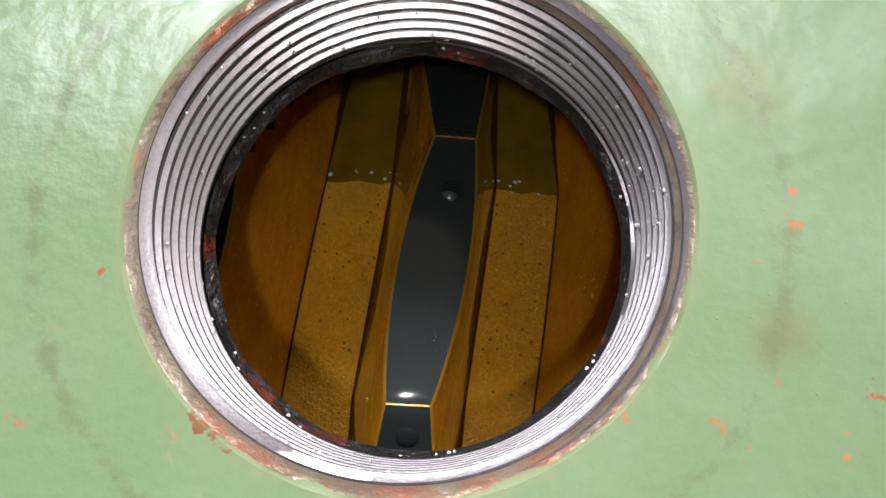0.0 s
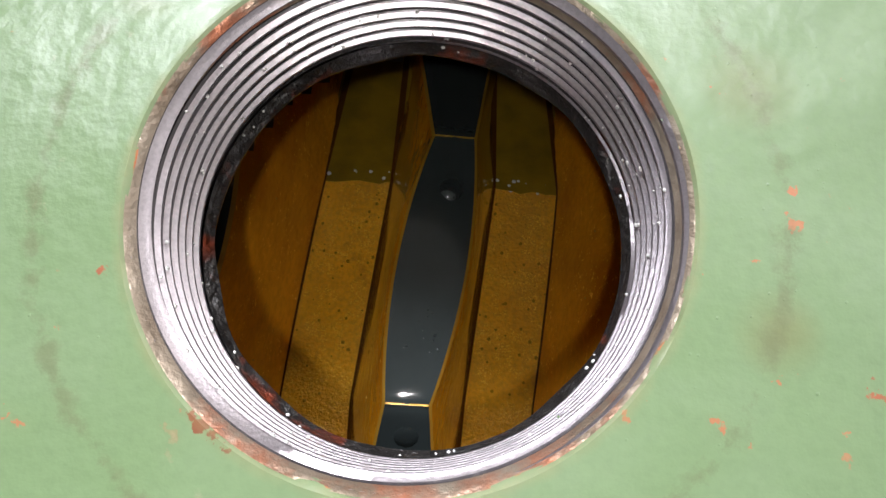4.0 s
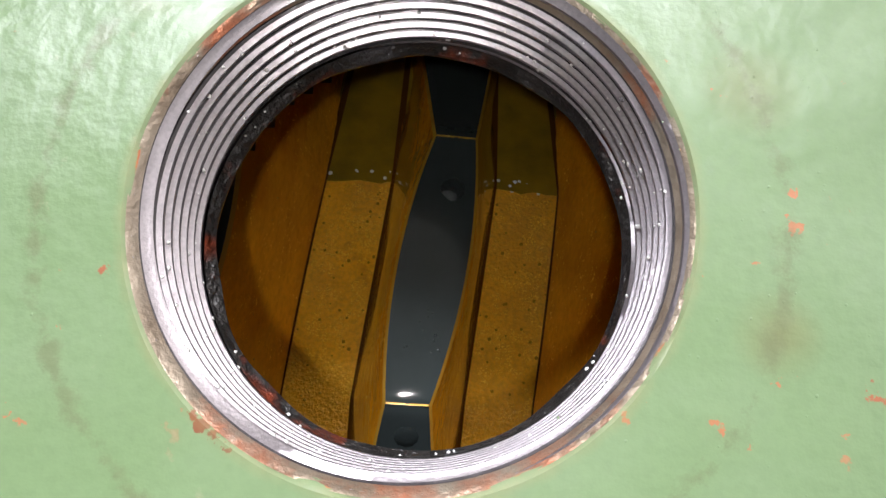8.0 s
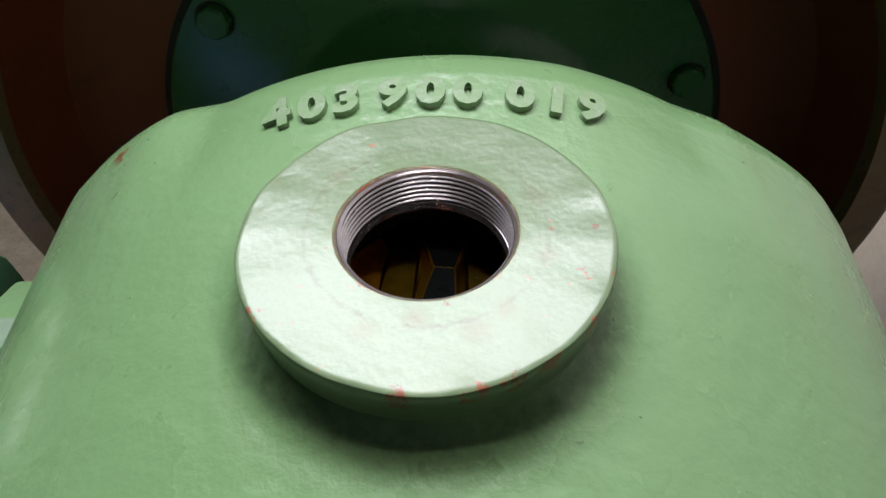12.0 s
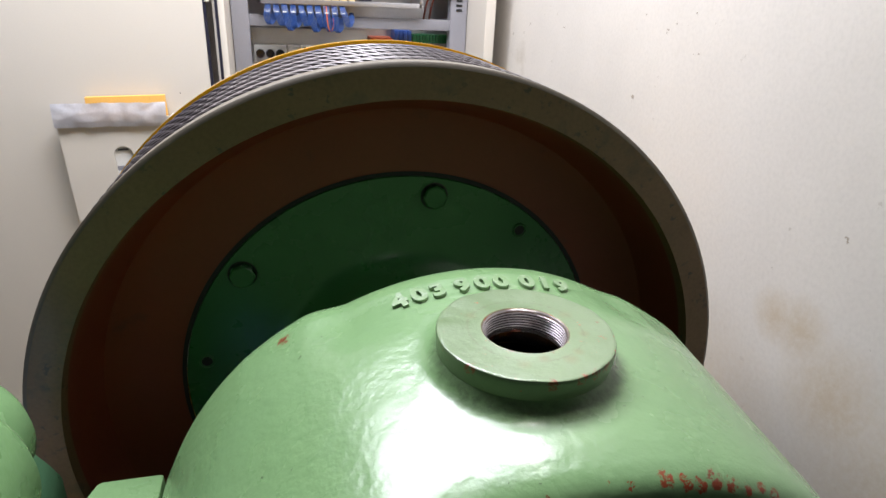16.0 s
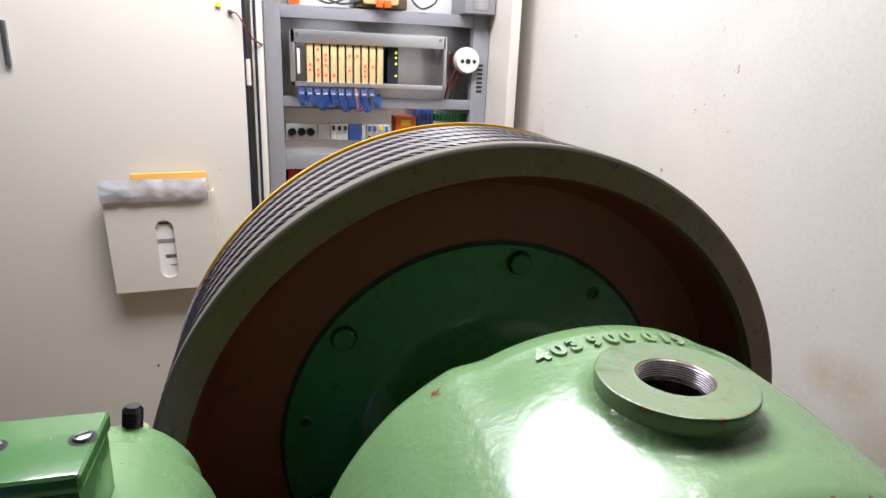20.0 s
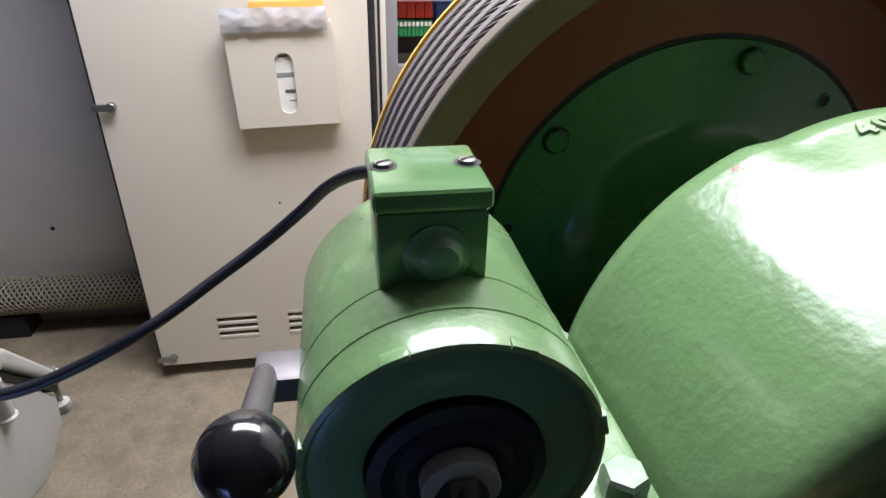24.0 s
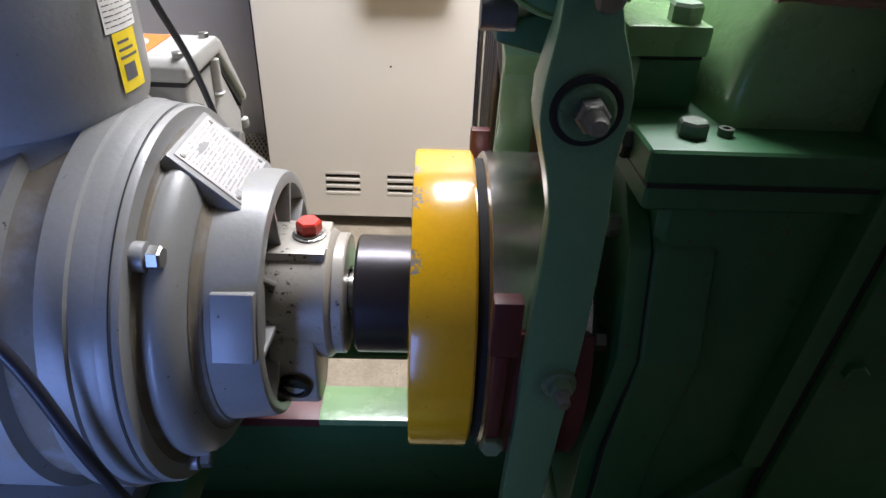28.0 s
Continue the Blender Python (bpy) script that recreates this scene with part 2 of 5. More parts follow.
M_wall = material("wall_plaster", (0.66, 0.62, 0.56), 0.8, 0, scale=2.5, fine=160, bump=0.25, bump_scale=30, stain=(0.50, 0.45, 0.38), stain_scale=4, stain_low=0.64, grime=[(0.5, 0.271, 0.938, 0.06), (0.5, 0.316, 0.936, 0.05), (0.5, 0.20, 0.88, 0.10), (0.5, 0.05, 0.80, 0.22), (0.5, 0.45, 0.70, 0.25)], grime_color=(0.53, 0.44, 0.32), specks=((0.34, 0.29, 0.23), 30.0, 0.67))
# near-black plaster for walls out of view, so that they bounce little light
M_unseenwall = material("unseen_wall_black", (0.032, 0.032, 0.036), 0.8, 0, scale=3, fine=160, bump=0.15)
M_wallgrey = material("wall_grey", (0.56, 0.53, 0.50), 0.75, 0, scale=3, fine=160, bump=0.15)
M_floor = material("floor_concrete", (0.29, 0.24, 0.17), 0.8, 0, second=(0.18, 0.145, 0.10), scale=14, amount=0.7, fine=90, grain=0.4, bump=0.5, bump_scale=70, stain=(0.17, 0.14, 0.10), stain_scale=9, specks=((0.13, 0.105, 0.07), 110.0, 0.62))
M_ceiling = material("ceiling_paint", (0.4, 0.39, 0.37), 0.85, 0, scale=3)
M_door = material("door_enamel", (0.62, 0.575, 0.50), 0.42, 0, second=(0.58, 0.53, 0.46), scale=3, fine=300, grain=0.05, bump=0.04)
M_cab = material("cabinet_grey", (0.27, 0.265, 0.285), 0.45, 0, scale=5, bump=0.04)
M_alu = material("bare_aluminium", (0.62, 0.62, 0.64), 0.32, 0.9, scale=20, bump=0.04)
M_motor = material("motor_grey", (0.222, 0.222, 0.218), 0.38, 0, second=(0.18, 0.178, 0.165), scale=9, fine=260, bump=0.12, coat=0.1, stain=(0.21, 0.18, 0.13), stain_scale=10, stain_low=0.58, specks=((0.06, 0.05, 0.04), 120.0, 0.69))
M_motorlight = material("light_grey_paint", (0.37, 0.36, 0.335), 0.42, 0, scale=8, fine=260, bump=0.08)
M_hubgrey = material("dirty_hub_paint", (0.34, 0.315, 0.27), 0.36, 0.1, scale=30, fine=260, bump=0.1, coat=0.2, stain=(0.09, 0.075, 0.06), stain_scale=55, stain_low=0.63, specks=((0.03, 0.025, 0.02), 170.0, 0.60))
M_steelpaint = material("lever_steel", (0.13, 0.12, 0.125), 0.42, 0.4, scale=40)
M_black = material("black_plastic", (0.012, 0.012, 0.016), 0.16, 0, scale=20, grain=0.0, bump=0.0, coat=0.4)
M_rubber = material("black_rubber", (0.011, 0.012, 0.026), 0.42, 0, scale=20, bump=0.1)
M_bolt = material("zinc_bolt", (0.32, 0.32, 0.305), 0.34, 0.9, scale=60, bump=0.1, stain=(0.2, 0.2, 0.16), stain_scale=70)
M_boltgreen = material("painted_bolt", (0.21, 0.30, 0.20), 0.4, 0.2, scale=80, bump=0.1, stain=(0.3, 0.3, 0.27), stain_scale=90, stain_low=0.55)
# bolt steel darkened for the shadow on the flange, with green paint traces
M_shadedbolt = material("shaded_dull_bolt", (0.13, 0.145, 0.12), 0.42, 0.55, second=(0.07, 0.09, 0.065), scale=90, bump=0.15, stain=(0.05, 0.10, 0.05), stain_scale=110, stain_low=0.54)
# near-black for dark parts; also puts the shade into gaps, holes and recesses
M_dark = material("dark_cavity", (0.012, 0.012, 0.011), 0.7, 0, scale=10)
M_coupling = material("dark_coupling", (0.055, 0.05, 0.055), 0.3, 0.75, scale=20)
M_redshoe = material("dark_red_paint", (0.10, 0.016, 0.018), 0.42, 0, scale=20, bump=0.1)
M_wood = material("rough_wood", (0.40, 0.24, 0.155), 0.7, 0, second=(0.05, 0.028, 0.014), scale=26, amount=0.95, fine=140, grain=0.6, bump=0.9, bump_scale=120, stretch=(0.25, 3, 3), stain=(0.045, 0.03, 0.02), stain_scale=34, stain_low=0.47)
M_bronze = material("oily_bronze", (0.95, 0.46, 0.014), 0.30, 0.0, second=(0.60, 0.25, 0.008), scale=70, amount=0.55, fine=1100, grain=0.45, bump=0.6, bump_scale=1300, coat=0.5, coat_rough=0.16, stain=(0.42, 0.14, 0.006), stain_scale=60, stain_low=0.60, specks=((1.0, 0.60, 0.05), 2700.0, 0.56))
M_bronzeedge = material("bright_bronze_edge", (0.52, 0.29, 0.035), 0.25, 0.2, scale=200, fine=1500, bump=0.1, coat=0.5)
M_rim = material("bore_edge", (0.035, 0.032, 0.03), 0.3, 0.3, scale=120, fine=900, bump=0.9, bump_scale=420, coat=0.8, stain=(0.30, 0.05, 0.015), stain_scale=90, stain_low=0.55)
M_inner = material("oily_inside", (0.03, 0.026, 0.02), 0.3, 0, scale=30, fine=400, bump=0.2, coat=0.4, stain=(0.16, 0.03, 0.012), stain_scale=25, stain_low=0.6)
M_oil = material("clear_oil_drop", (0.024, 0.030, 0.029), 0.10, 0.0, scale=60, bump=0.0, coat=1.0, rough_var=0.02)
# near-white: the sparkle of wet metal put into the colour of small drops
M_paintedglint = material("painted_glint", (0.80, 0.79, 0.76), 0.12, 0.0, scale=60, bump=0.0, rough_var=0.02)
# bronze lands made near-black: the dark they mirror is put into colour
M_land = material("oily_land_dark_reflection", (0.032, 0.040, 0.039), 0.10, 0.0, second=(0.022, 0.027, 0.026), scale=60, bump=0.05, bump_scale=90, coat=0.3, rough_var=0.05)
# dark olive: shade of the slope turned away, put into the oily colour
M_shadedshoulder = material("shaded_oily_olive", (0.30, 0.185, 0.013), 0.2, 0.0, second=(0.14, 0.105, 0.012), scale=90, amount=0.8, bump=0.2, bump_scale=240, coat=0.9)
# dark brown strips at the tooth roots: shade beside the flank put into colour
M_root = material("root_shade", (0.085, 0.032, 0.004), 0.2, 0.0, second=(0.05, 0.02, 0.004), scale=80, bump=0.1, coat=0.8)
M_flank = material("oily_bronze_flank", (0.72, 0.29, 0.010), 0.17, 0.0, second=(0.38, 0.125, 0.006), scale=80, amount=0.85, fine=1300, grain=0.4, bump=0.5, bump_scale=150, stretch=(1, 0.5, 1), coat=1.0, specks=((0.95, 0.50, 0.05), 2400.0, 0.62))
M_white = material("white_plastic", (0.75, 0.74, 0.71), 0.45, 0, scale=10, bump=0.0)
M_blue = material("blue_wire", (0.018, 0.06, 0.22), 0.4, 0, scale=30, bump=0.0)
M_card = material("circuit_card", (0.62, 0.48, 0.24), 0.5, 0, scale=60, stain=(0.34, 0.24, 0.1), stain_scale=60)
M_plastic = material("clear_film", (0.72, 0.72, 0.76), 0.12, 0, scale=30, amount=0.5, bump=0.6, bump_scale=60)
M_orange = material("orange_sticker", (0.85, 0.16, 0.02), 0.5, 0, scale=30, bump=0)
M_red = material("red_cap", (0.62, 0.045, 0.03), 0.4, 0, scale=30, bump=0.05)
M_paper = material("paper_label", (0.74, 0.73, 0.69), 0.6, 0, scale=20, bump=0)
M_print = material("label_print", (0.10, 0.10, 0.11), 0.6, 0, scale=20, bump=0)
M_yellowlab = material("yellow_label", (0.82, 0.62, 0.02), 0.5, 0, scale=20, bump=0)
M_faint = material("faint_print", (0.30, 0.29, 0.29), 0.5, 0.2, scale=40, bump=0)
M_plate = material("etched_plate", (0.62, 0.62, 0.62), 0.35, 0.7, scale=30, bump=0.05)
M_cable = material("black_cable", (0.015, 0.017, 0.026), 0.4, 0, scale=20, bump=0.0)


# ---- mesh helpers ----
def thing(name, label, category, group="", kind=""):
    return tagged(new(name), label, category, group, kind)


def part(name, bm, mat, parent=None, label="", smooth=True):
    me = bpy.data.meshes.new(name)
    bmesh.ops.recalc_face_normals(bm, faces=bm.faces[:])
    bm.to_mesh(me)
    bm.free()
    me.materials.append(mat)
    if smooth:
        me.polygons.foreach_set("use_smooth", [True] * len(me.polygons))
        me.set_sharp_from_angle(angle=radians(32))
    ob = new(name, me)
    ob.parent = parent
    if label:
        ob["label"] = label
    return ob


def box(x0, x1, y0, y1, z0, z1, bevel=0.002, seg=2, bm=None, m=None):
    b = bmesh.new()
    bmesh.ops.create_cube(b, size=1.0)
    for v in b.verts:
        v.co = Vector(((x0 + x1) / 2 + v.co.x * (x1 - x0), (y0 + y1) / 2 + v.co.y * (y1 - y0), (z0 + z1) / 2 + v.co.z * (z1 - z0)))
    if bevel:
        bmesh.ops.bevel(b, geom=b.edges[:], offset=bevel, segments=seg, profile=0.6, affect="EDGES")
    if m is not None:
        b.transform(m)
    return join(bm, b)


def join(bm, b):
    if bm is None:
        return b
    me = bpy.data.meshes.new("tmp")
    b.to_mesh(me)
    bm.from_mesh(me)
    bpy.data.meshes.remove(me)
    b.free()
    return bm


def axis_frame(p, d):
    """A matrix that takes z to the direction d and the origin to p."""
    return Matrix.Translation(p) @ Vector(d).to_track_quat("Z", "Y").to_matrix().to_4x4()


def lathe(profile, p, d, seg=48, a0=0.0, a1=360.0, bm=None):
    """A turned form: rows of (along, radius) round the axis through p in direction d."""
    b = bm or bmesh.new()
    m = axis_frame(p, d)
    full = abs(a1 - a0) >= 360
    k = seg if full else seg + 1
    rings = []
    for h, r in profile:
        if r < 1e-6:
            rings.append([b.verts.new(m @ Vector((0, 0, h)))])
        else:
            rings.append([b.verts.new(m @ Vector((r * math.cos(a), r * math.sin(a), h)))
                          for a in (radians(a0 + (a1 - a0) * i / seg) for i in range(k))])
    for ra, rb in zip(rings, rings[1:]):
        for i in range(seg):
            j = (i + 1) % k if full else i + 1
            if len(ra) == 1 and len(rb) == 1:
                continue
            if len(ra) == 1:
                b.faces.new((ra[0], rb[i], rb[j]))
            elif len(rb) == 1:
                b.faces.new((ra[i], rb[0], ra[j]))
            else:
                b.faces.new((ra[i], rb[i], rb[j], ra[j]))
    return b


def rod(p, q, r, seg=20, bevel=0.0008, bm=None):
    p, q = Vector(p), Vector(q)
    h = (q - p).length
    c = min(bevel, r * 0.4)
    return lathe([(0, 0), (0, r - c), (c, r), (h - c, r), (h, r - c), (h, 0)], p, q - p, seg, bm=bm)


def prism(outline, axis, a, b_, bevel=0.0, seg=2):
    """An outline of 2D points, pushed along an axis from a to b_. x: (y, z); y: (x, z); z: (x, y)."""
    b = bmesh.new()

    def at(u, v, w):
        return {"x": (w, u, v), "y": (u, w, v), "z": (u, v, w)}[axis]
    lo = [b.verts.new(at(u, v, a)) for u, v in outline]
    hi = [b.verts.new(at(u, v, b_)) for u, v in outline]
    n = len(lo)
    b.faces.new(lo), b.faces.new(hi[::-1])
    for i in range(n):
        b.faces.new((lo[i], lo[(i + 1) % n], hi[(i + 1) % n], hi[i]))
    bmesh.ops.recalc_face_normals(b, faces=b.faces[:])
    if bevel:
        rim = [e for e in b.edges if abs(e.calc_face_angle(0)) > radians(25)]
        bmesh.ops.bevel(b, geom=rim, offset=bevel, segments=seg, profile=0.6, affect="EDGES", clamp_overlap=True)
    return b


def smooth_path(points, n=10):
    pts = [Vector(p) for p in points]
    out = []
    for i in range(len(pts) - 1):
        p0, p1, p2, p3 = pts[max(i - 1, 0)], pts[i], pts[i + 1], pts[min(i + 2, len(pts) - 1)]
        for k in range(n):
            t = k / n
            out.append(0.5 * (2 * p1 + (p2 - p0) * t + (2 * p0 - 5 * p1 + 4 * p2 - p3) * t * t + (3 * p1 - p0 - 3 * p2 + p3) * t ** 3))
    return out + [pts[-1]]


def tube(points, r, seg=10, bm=None, closed=False):
    b = bm or bmesh.new()
    pts = [Vector(p) for p in points]
    rings = []
    up = Vector((0, 0, 1))
    n = len(pts)
    for i, p in enumerate(pts):
        d = (pts[(i + 1) % n] - pts[i - 1]) if closed else (pts[min(i + 1, n - 1)] - pts[max(i - 1, 0)])
        d.normalize()
        side = d.cross(up)
        if side.length < 1e-3:
            side = d.cross(Vector((1, 0, 0)))
        side.normalize()
        top = side.cross(d)
        up = top
        rings.append([b.verts.new(p + r * (math.cos(a) * side + math.sin(a) * top)) for a in (2 * math.pi * k / seg for k in range(seg))])
    for i in range(n if closed else n - 1):
        ra, rb = rings[i], rings[(i + 1) % n]
        for k in range(seg):
            b.faces.new((ra[k], ra[(k + 1) % seg], rb[(k + 1) % seg], rb[k]))
    if not closed:
        b.faces.new(rings[0]), b.faces.new(rings[-1][::-1])
    return b


def hexagon(p, d, flat, h, turn=0.0, bm=None):
    """A hexagon head with a chamfered crown, from p along d."""
    r = flat / 2 / math.cos(math.pi / 6)
    b = bmesh.new()
    m = axis_frame(p, d) @ pose(0, 0, 0, 0, 0, turn)
    rings = []
    for z, rr in ((0, r), (h * 0.82, r), (h, r * 0.86)):
        rings.append([b.verts.new(m @ Vector((rr * math.cos(math.pi / 3 * i), rr * math.sin(math.pi / 3 * i), z))) for i in range(6)])
    for ra, rb in zip(rings, rings[1:]):
        for i in range(6):
            b.faces.new((ra[i], ra[(i + 1) % 6], rb[(i + 1) % 6], rb[i]))
    b.faces.new(rings[-1]), b.faces.new(rings[0][::-1])
    return join(bm, b)


def bolt(parent, p, d, flat, h, turn=0.0, washer=0.0, mat=None, name="bolt", stud=0.0):
    b = part(name, hexagon(Vector(p) + Vector(d).normalized() * (0.002 if washer else 0), d, flat, h, turn), mat or M_bolt, parent, smooth=False)
    if washer:
        part("washer", lathe([(0, 0), (0, washer), (0.002, washer), (0.0022, 0)], p, d, 24), M_bolt, b)
    if stud:
        d = Vector(d).normalized()
        thread(b, Vector(p) + d * h, d, flat * 0.30, stud)
    return b


def thread(parent, p, d, r, h, pitch=0.002, mat=None, name="threaded_end"):
    prof, z = [(0, 0), (0, r * 0.85)], 0.0
    while z < h - pitch:
        prof += [(z + pitch * 0.5, r), (z + pitch, r * 0.86)]
        z += pitch
    prof += [(h, r * 0.7), (h, 0)]
    return part(name, lathe(prof, p, d, 18), mat or M_bolt, parent)


def words(text, size, m, mat, parent, name="lettering", depth=0.0006, align="CENTER", fat=0.0):
    cu = bpy.data.curves.new(name, "FONT")
    cu.body, cu.size, cu.extrude, cu.align_x, cu.align_y = text, size, depth, align, "CENTER"
    cu.resolution_u, cu.offset = 3, fat
    tmp = new("tmp_text", cu)
    dg = bpy.context.evaluated_depsgraph_get()
    me = bpy.data.meshes.new_from_object(tmp.evaluated_get(dg))
    bpy.data.objects.remove(tmp)
    me.transform(m)
    me.materials.clear()
    me.materials.append(mat)
    me.name = name
    ob = new(name, me)
    ob.parent = parent
    return ob

# ---- setting ----
FLOOR, CEIL = -0.10, 2.42
XL, XR, YB, YF = -2.6, 0.50, 1.80, -0.95


def structure(name, bm, mat, label, category, smooth=False):
    return tagged(part(name, bm, mat, None, smooth=smooth), label, category, "", "structure")


structure("floor", box(XL - 0.2, XR + 0.2, YF - 0.2, YB + 0.2, FLOOR - 0.15, FLOOR, 0), M_floor, "dusty grey-brown concrete machine room floor", "floor")
structure("ceiling", box(XL - 0.2, XR + 0.2, YF - 0.2, YB + 0.2, CEIL, CEIL + 0.15, 0), M_ceiling, "plain off-white painted ceiling", "ceiling")
structure("wall_east", box(XR, XR + 0.2, -0.25, YB, FLOOR, CEIL, 0), M_wall, "cream plaster wall with small scuffs and brown stains", "wall")
# unseen south part of the east wall, near-black to keep the gear front dark
structure("wall_southeast", box(XR, XR + 0.2, YF, -0.25, FLOOR, CEIL, 0), M_unseenwall, "unseen side wall, near-black to cut bounced light", "wall")
# north wall with a doorway at its west end
DX0, DX1, DZ = -2.45, -1.78, 2.05
structure("wall_north", join(join(box(DX1, XR + 0.2, YB, YB + 0.2, FLOOR, CEIL, 0), box(XL - 0.2, DX0, YB, YB + 0.2, FLOOR, CEIL, 0)),
                             box(DX0, DX1, YB, YB + 0.2, DZ, CEIL, 0)), M_wallgrey, "grey painted wall with a dark doorway", "wall")
# the passage's darkness is put into this wall's near-black colour
structure("wall_passage", box(DX0 - 0.4, DX1 + 0.4, YB + 1.2, YB + 1.3, FLOOR, CEIL, 0), M_dark, "near-black wall standing in for the dark of the passage beyond the doorway", "wall")
# west and south walls are unseen too; their near-black colour cuts bounced light
structure("wall_west", box(XL - 0.2, XL, YF, YB, FLOOR, CEIL, 0), M_unseenwall, "unseen side wall, near-black to cut bounced light", "wall")
WX0, WX1, WZ0, WZ1 = -1.45, -0.85, 0.20, 0.80
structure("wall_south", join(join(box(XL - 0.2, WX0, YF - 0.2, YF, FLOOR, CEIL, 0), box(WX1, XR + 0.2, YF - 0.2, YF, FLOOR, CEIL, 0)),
                             join(box(WX0, WX1, YF - 0.2, YF, FLOOR, WZ0, 0), box(WX0, WX1, YF - 0.2, YF, WZ1, CEIL, 0))), M_unseenwall, "unseen near-black wall with a small window opening, set close to cut bounced light", "wall")


# ---- gear housing ----
AX, AZ = -0.014, 0.915      # axis of the gear wheel and the sheave, along y
gearbox = thing("gear_housing", "sage-green enamelled cast-iron worm gear housing with chipped paint", "gearbox")


DXC = 0.003     # middle of the arched top


def dome_radius(phi, y):
    """Radius of the arched top, phi degrees from upright; at the rear a flatter crown stands between two shoulders."""
    a = abs(phi)
    if a < 24:
        rear = 0.2276 - 0.0006 * (a / 24) ** 2
    elif a < 33:
        s = (a - 24) / 9
        rear = 0.227 + (0.0082 if phi < 0 else 0.0045) * s * s * (3 - 2 * s)
    else:
        rear = (0.2352 if phi < 0 else 0.2315) + (0.0026 if phi < 0 else 0.0060) * min((a - 33) / 12, 1)
    s = min(a / 50, 1)
    plain = 0.229 + 0.0088 * s * s * (3 - 2 * s)
    w = max(0.0, min(1.0, (y - 0.02) / 0.07))
    w = w * w * (3 - 2 * w)
    east = max(0.0, min(1.0, (phi - 12) / 36))
    plain, rear = plain - 0.0065 * east, rear - 0.0065 * east
    return plain + (rear - plain) * w


def dome_point(phi, y, k=1.0):
    r = (dome_radius(phi, y) + 0.083 * (min(y, 0.09) - 0.09)) * k
    return Vector((DXC + r * math.sin(radians(phi)), y, AZ + r * math.cos(radians(phi))))


def dome(y_front, y_back):
    b = bmesh.new()
    rows = []
    prof = [(y_front, 0.0), (y_front, 0.45), (y_front, 0.80), (y_front, 0.942), (y_front + 0.0008, 0.956), (y_front + 0.0025, 0.970), (y_front + 0.0055, 0.983), (y_front + 0.010, 0.9925), (y_front + 0.016, 0.9975), (y_front + 0.03, 1.0)]
    prof += [(y_front + 0.03 + (y_back - 0.028 - y_front - 0.03) * i / 80, 1.0) for i in range(1, 81)]
    prof += [(y_back - 0.018, 0.994), (y_back - 0.009, 0.98), (y_back - 0.002, 0.955), (y_back, 0.92), (y_back, 0.6)]
    steps = 320
    for y, k in prof:
        if k == 0:
            rows.append([b.verts.new(dome_point(0, y, 0))])
        else:
            rows.append([b.verts.new(dome_point(-112 + 224 * i / steps, y, k)) for i in range(steps + 1)])
    for i in range(steps):
        b.faces.new((rows[0][0], rows[1][i + 1], rows[1][i]))
    for ra, rb in zip(rows[1:], rows[2:]):
        for i in range(steps):
            b.faces.new((ra[i], ra[i + 1], rb[i + 1], rb[i]))
    return b


Y_FRONT, Y_BACK = -0.1015, 0.116
bm = dome(Y_FRONT, Y_BACK)
for v in bm.verts:
    r = math.hypot(v.co.x, v.co.y)
    if v.co.z > 1.09 and r < 0.062:
        w = (1 - max(0.0, min(1.0, (r - 0.0485) / 0.0135))) ** 2.4
        v.co.z += (1.1395 - v.co.z) * w
# cut the filler opening through the crown
gone = [f for f in bm.faces if f.calc_center_median().z > 1.1 and Vector((f.calc_center_median().x, f.calc_center_median().y)).length < 0.043]
bmesh.ops.delete(bm, geom=gone, context="FACES")
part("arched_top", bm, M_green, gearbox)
# filler boss with its threaded bore
bm = lathe([(-0.024, 0.0490), (-0.0150, 0.0492), (-0.0100, 0.0498), (-0.0030, 0.0503), (-0.0010, 0.0502), (-0.0003, 0.0499), (0.0, 0.0493), (0.0, 0.0484), (0.0, 0.037), (0.0, 0.0257), (0.0001, 0.0250), (-0.0002, 0.0246), (-0.0006, 0.0243)], (0, 0, 1.15), (0, 0, 1), 160)
for v in bm.verts:
    if v.co.z > 1.1485 and math.hypot(v.co.x, v.co.y) < 0.0248:
        k = 1 + 0.010 * noise.noise(v.co * 260)
        v.co.x, v.co.y = v.co.x * k, v.co.y * k
for v in bm.verts:
    if v.co.z > 1.1465 and math.hypot(v.co.x, v.co.y) > 0.0483:
        v.co.z += 0.0007 * noise.noise(v.co * 90)
        v.co.x *= 1 + 0.005 * noise.noise(v.co * 70)
        v.co.y *= 1 + 0.005 * noise.noise(v.co * 70)
boss = part("filler_boss", bm, M_boss, gearbox, "round raised filler boss with chipped orange primer along its edge")
THREAD_PITCH, z_end = 0.00175, -0.0128
prof, z = [], 0.0028
while z > z_end - THREAD_PITCH:
    prof += [(z, 0.0237), (z - 0.0002, 0.02365), (z - 0.0007, 0.0229), (z - 0.0009, 0.02285), (z - 0.0014, 0.0236)]
    z -= THREAD_PITCH


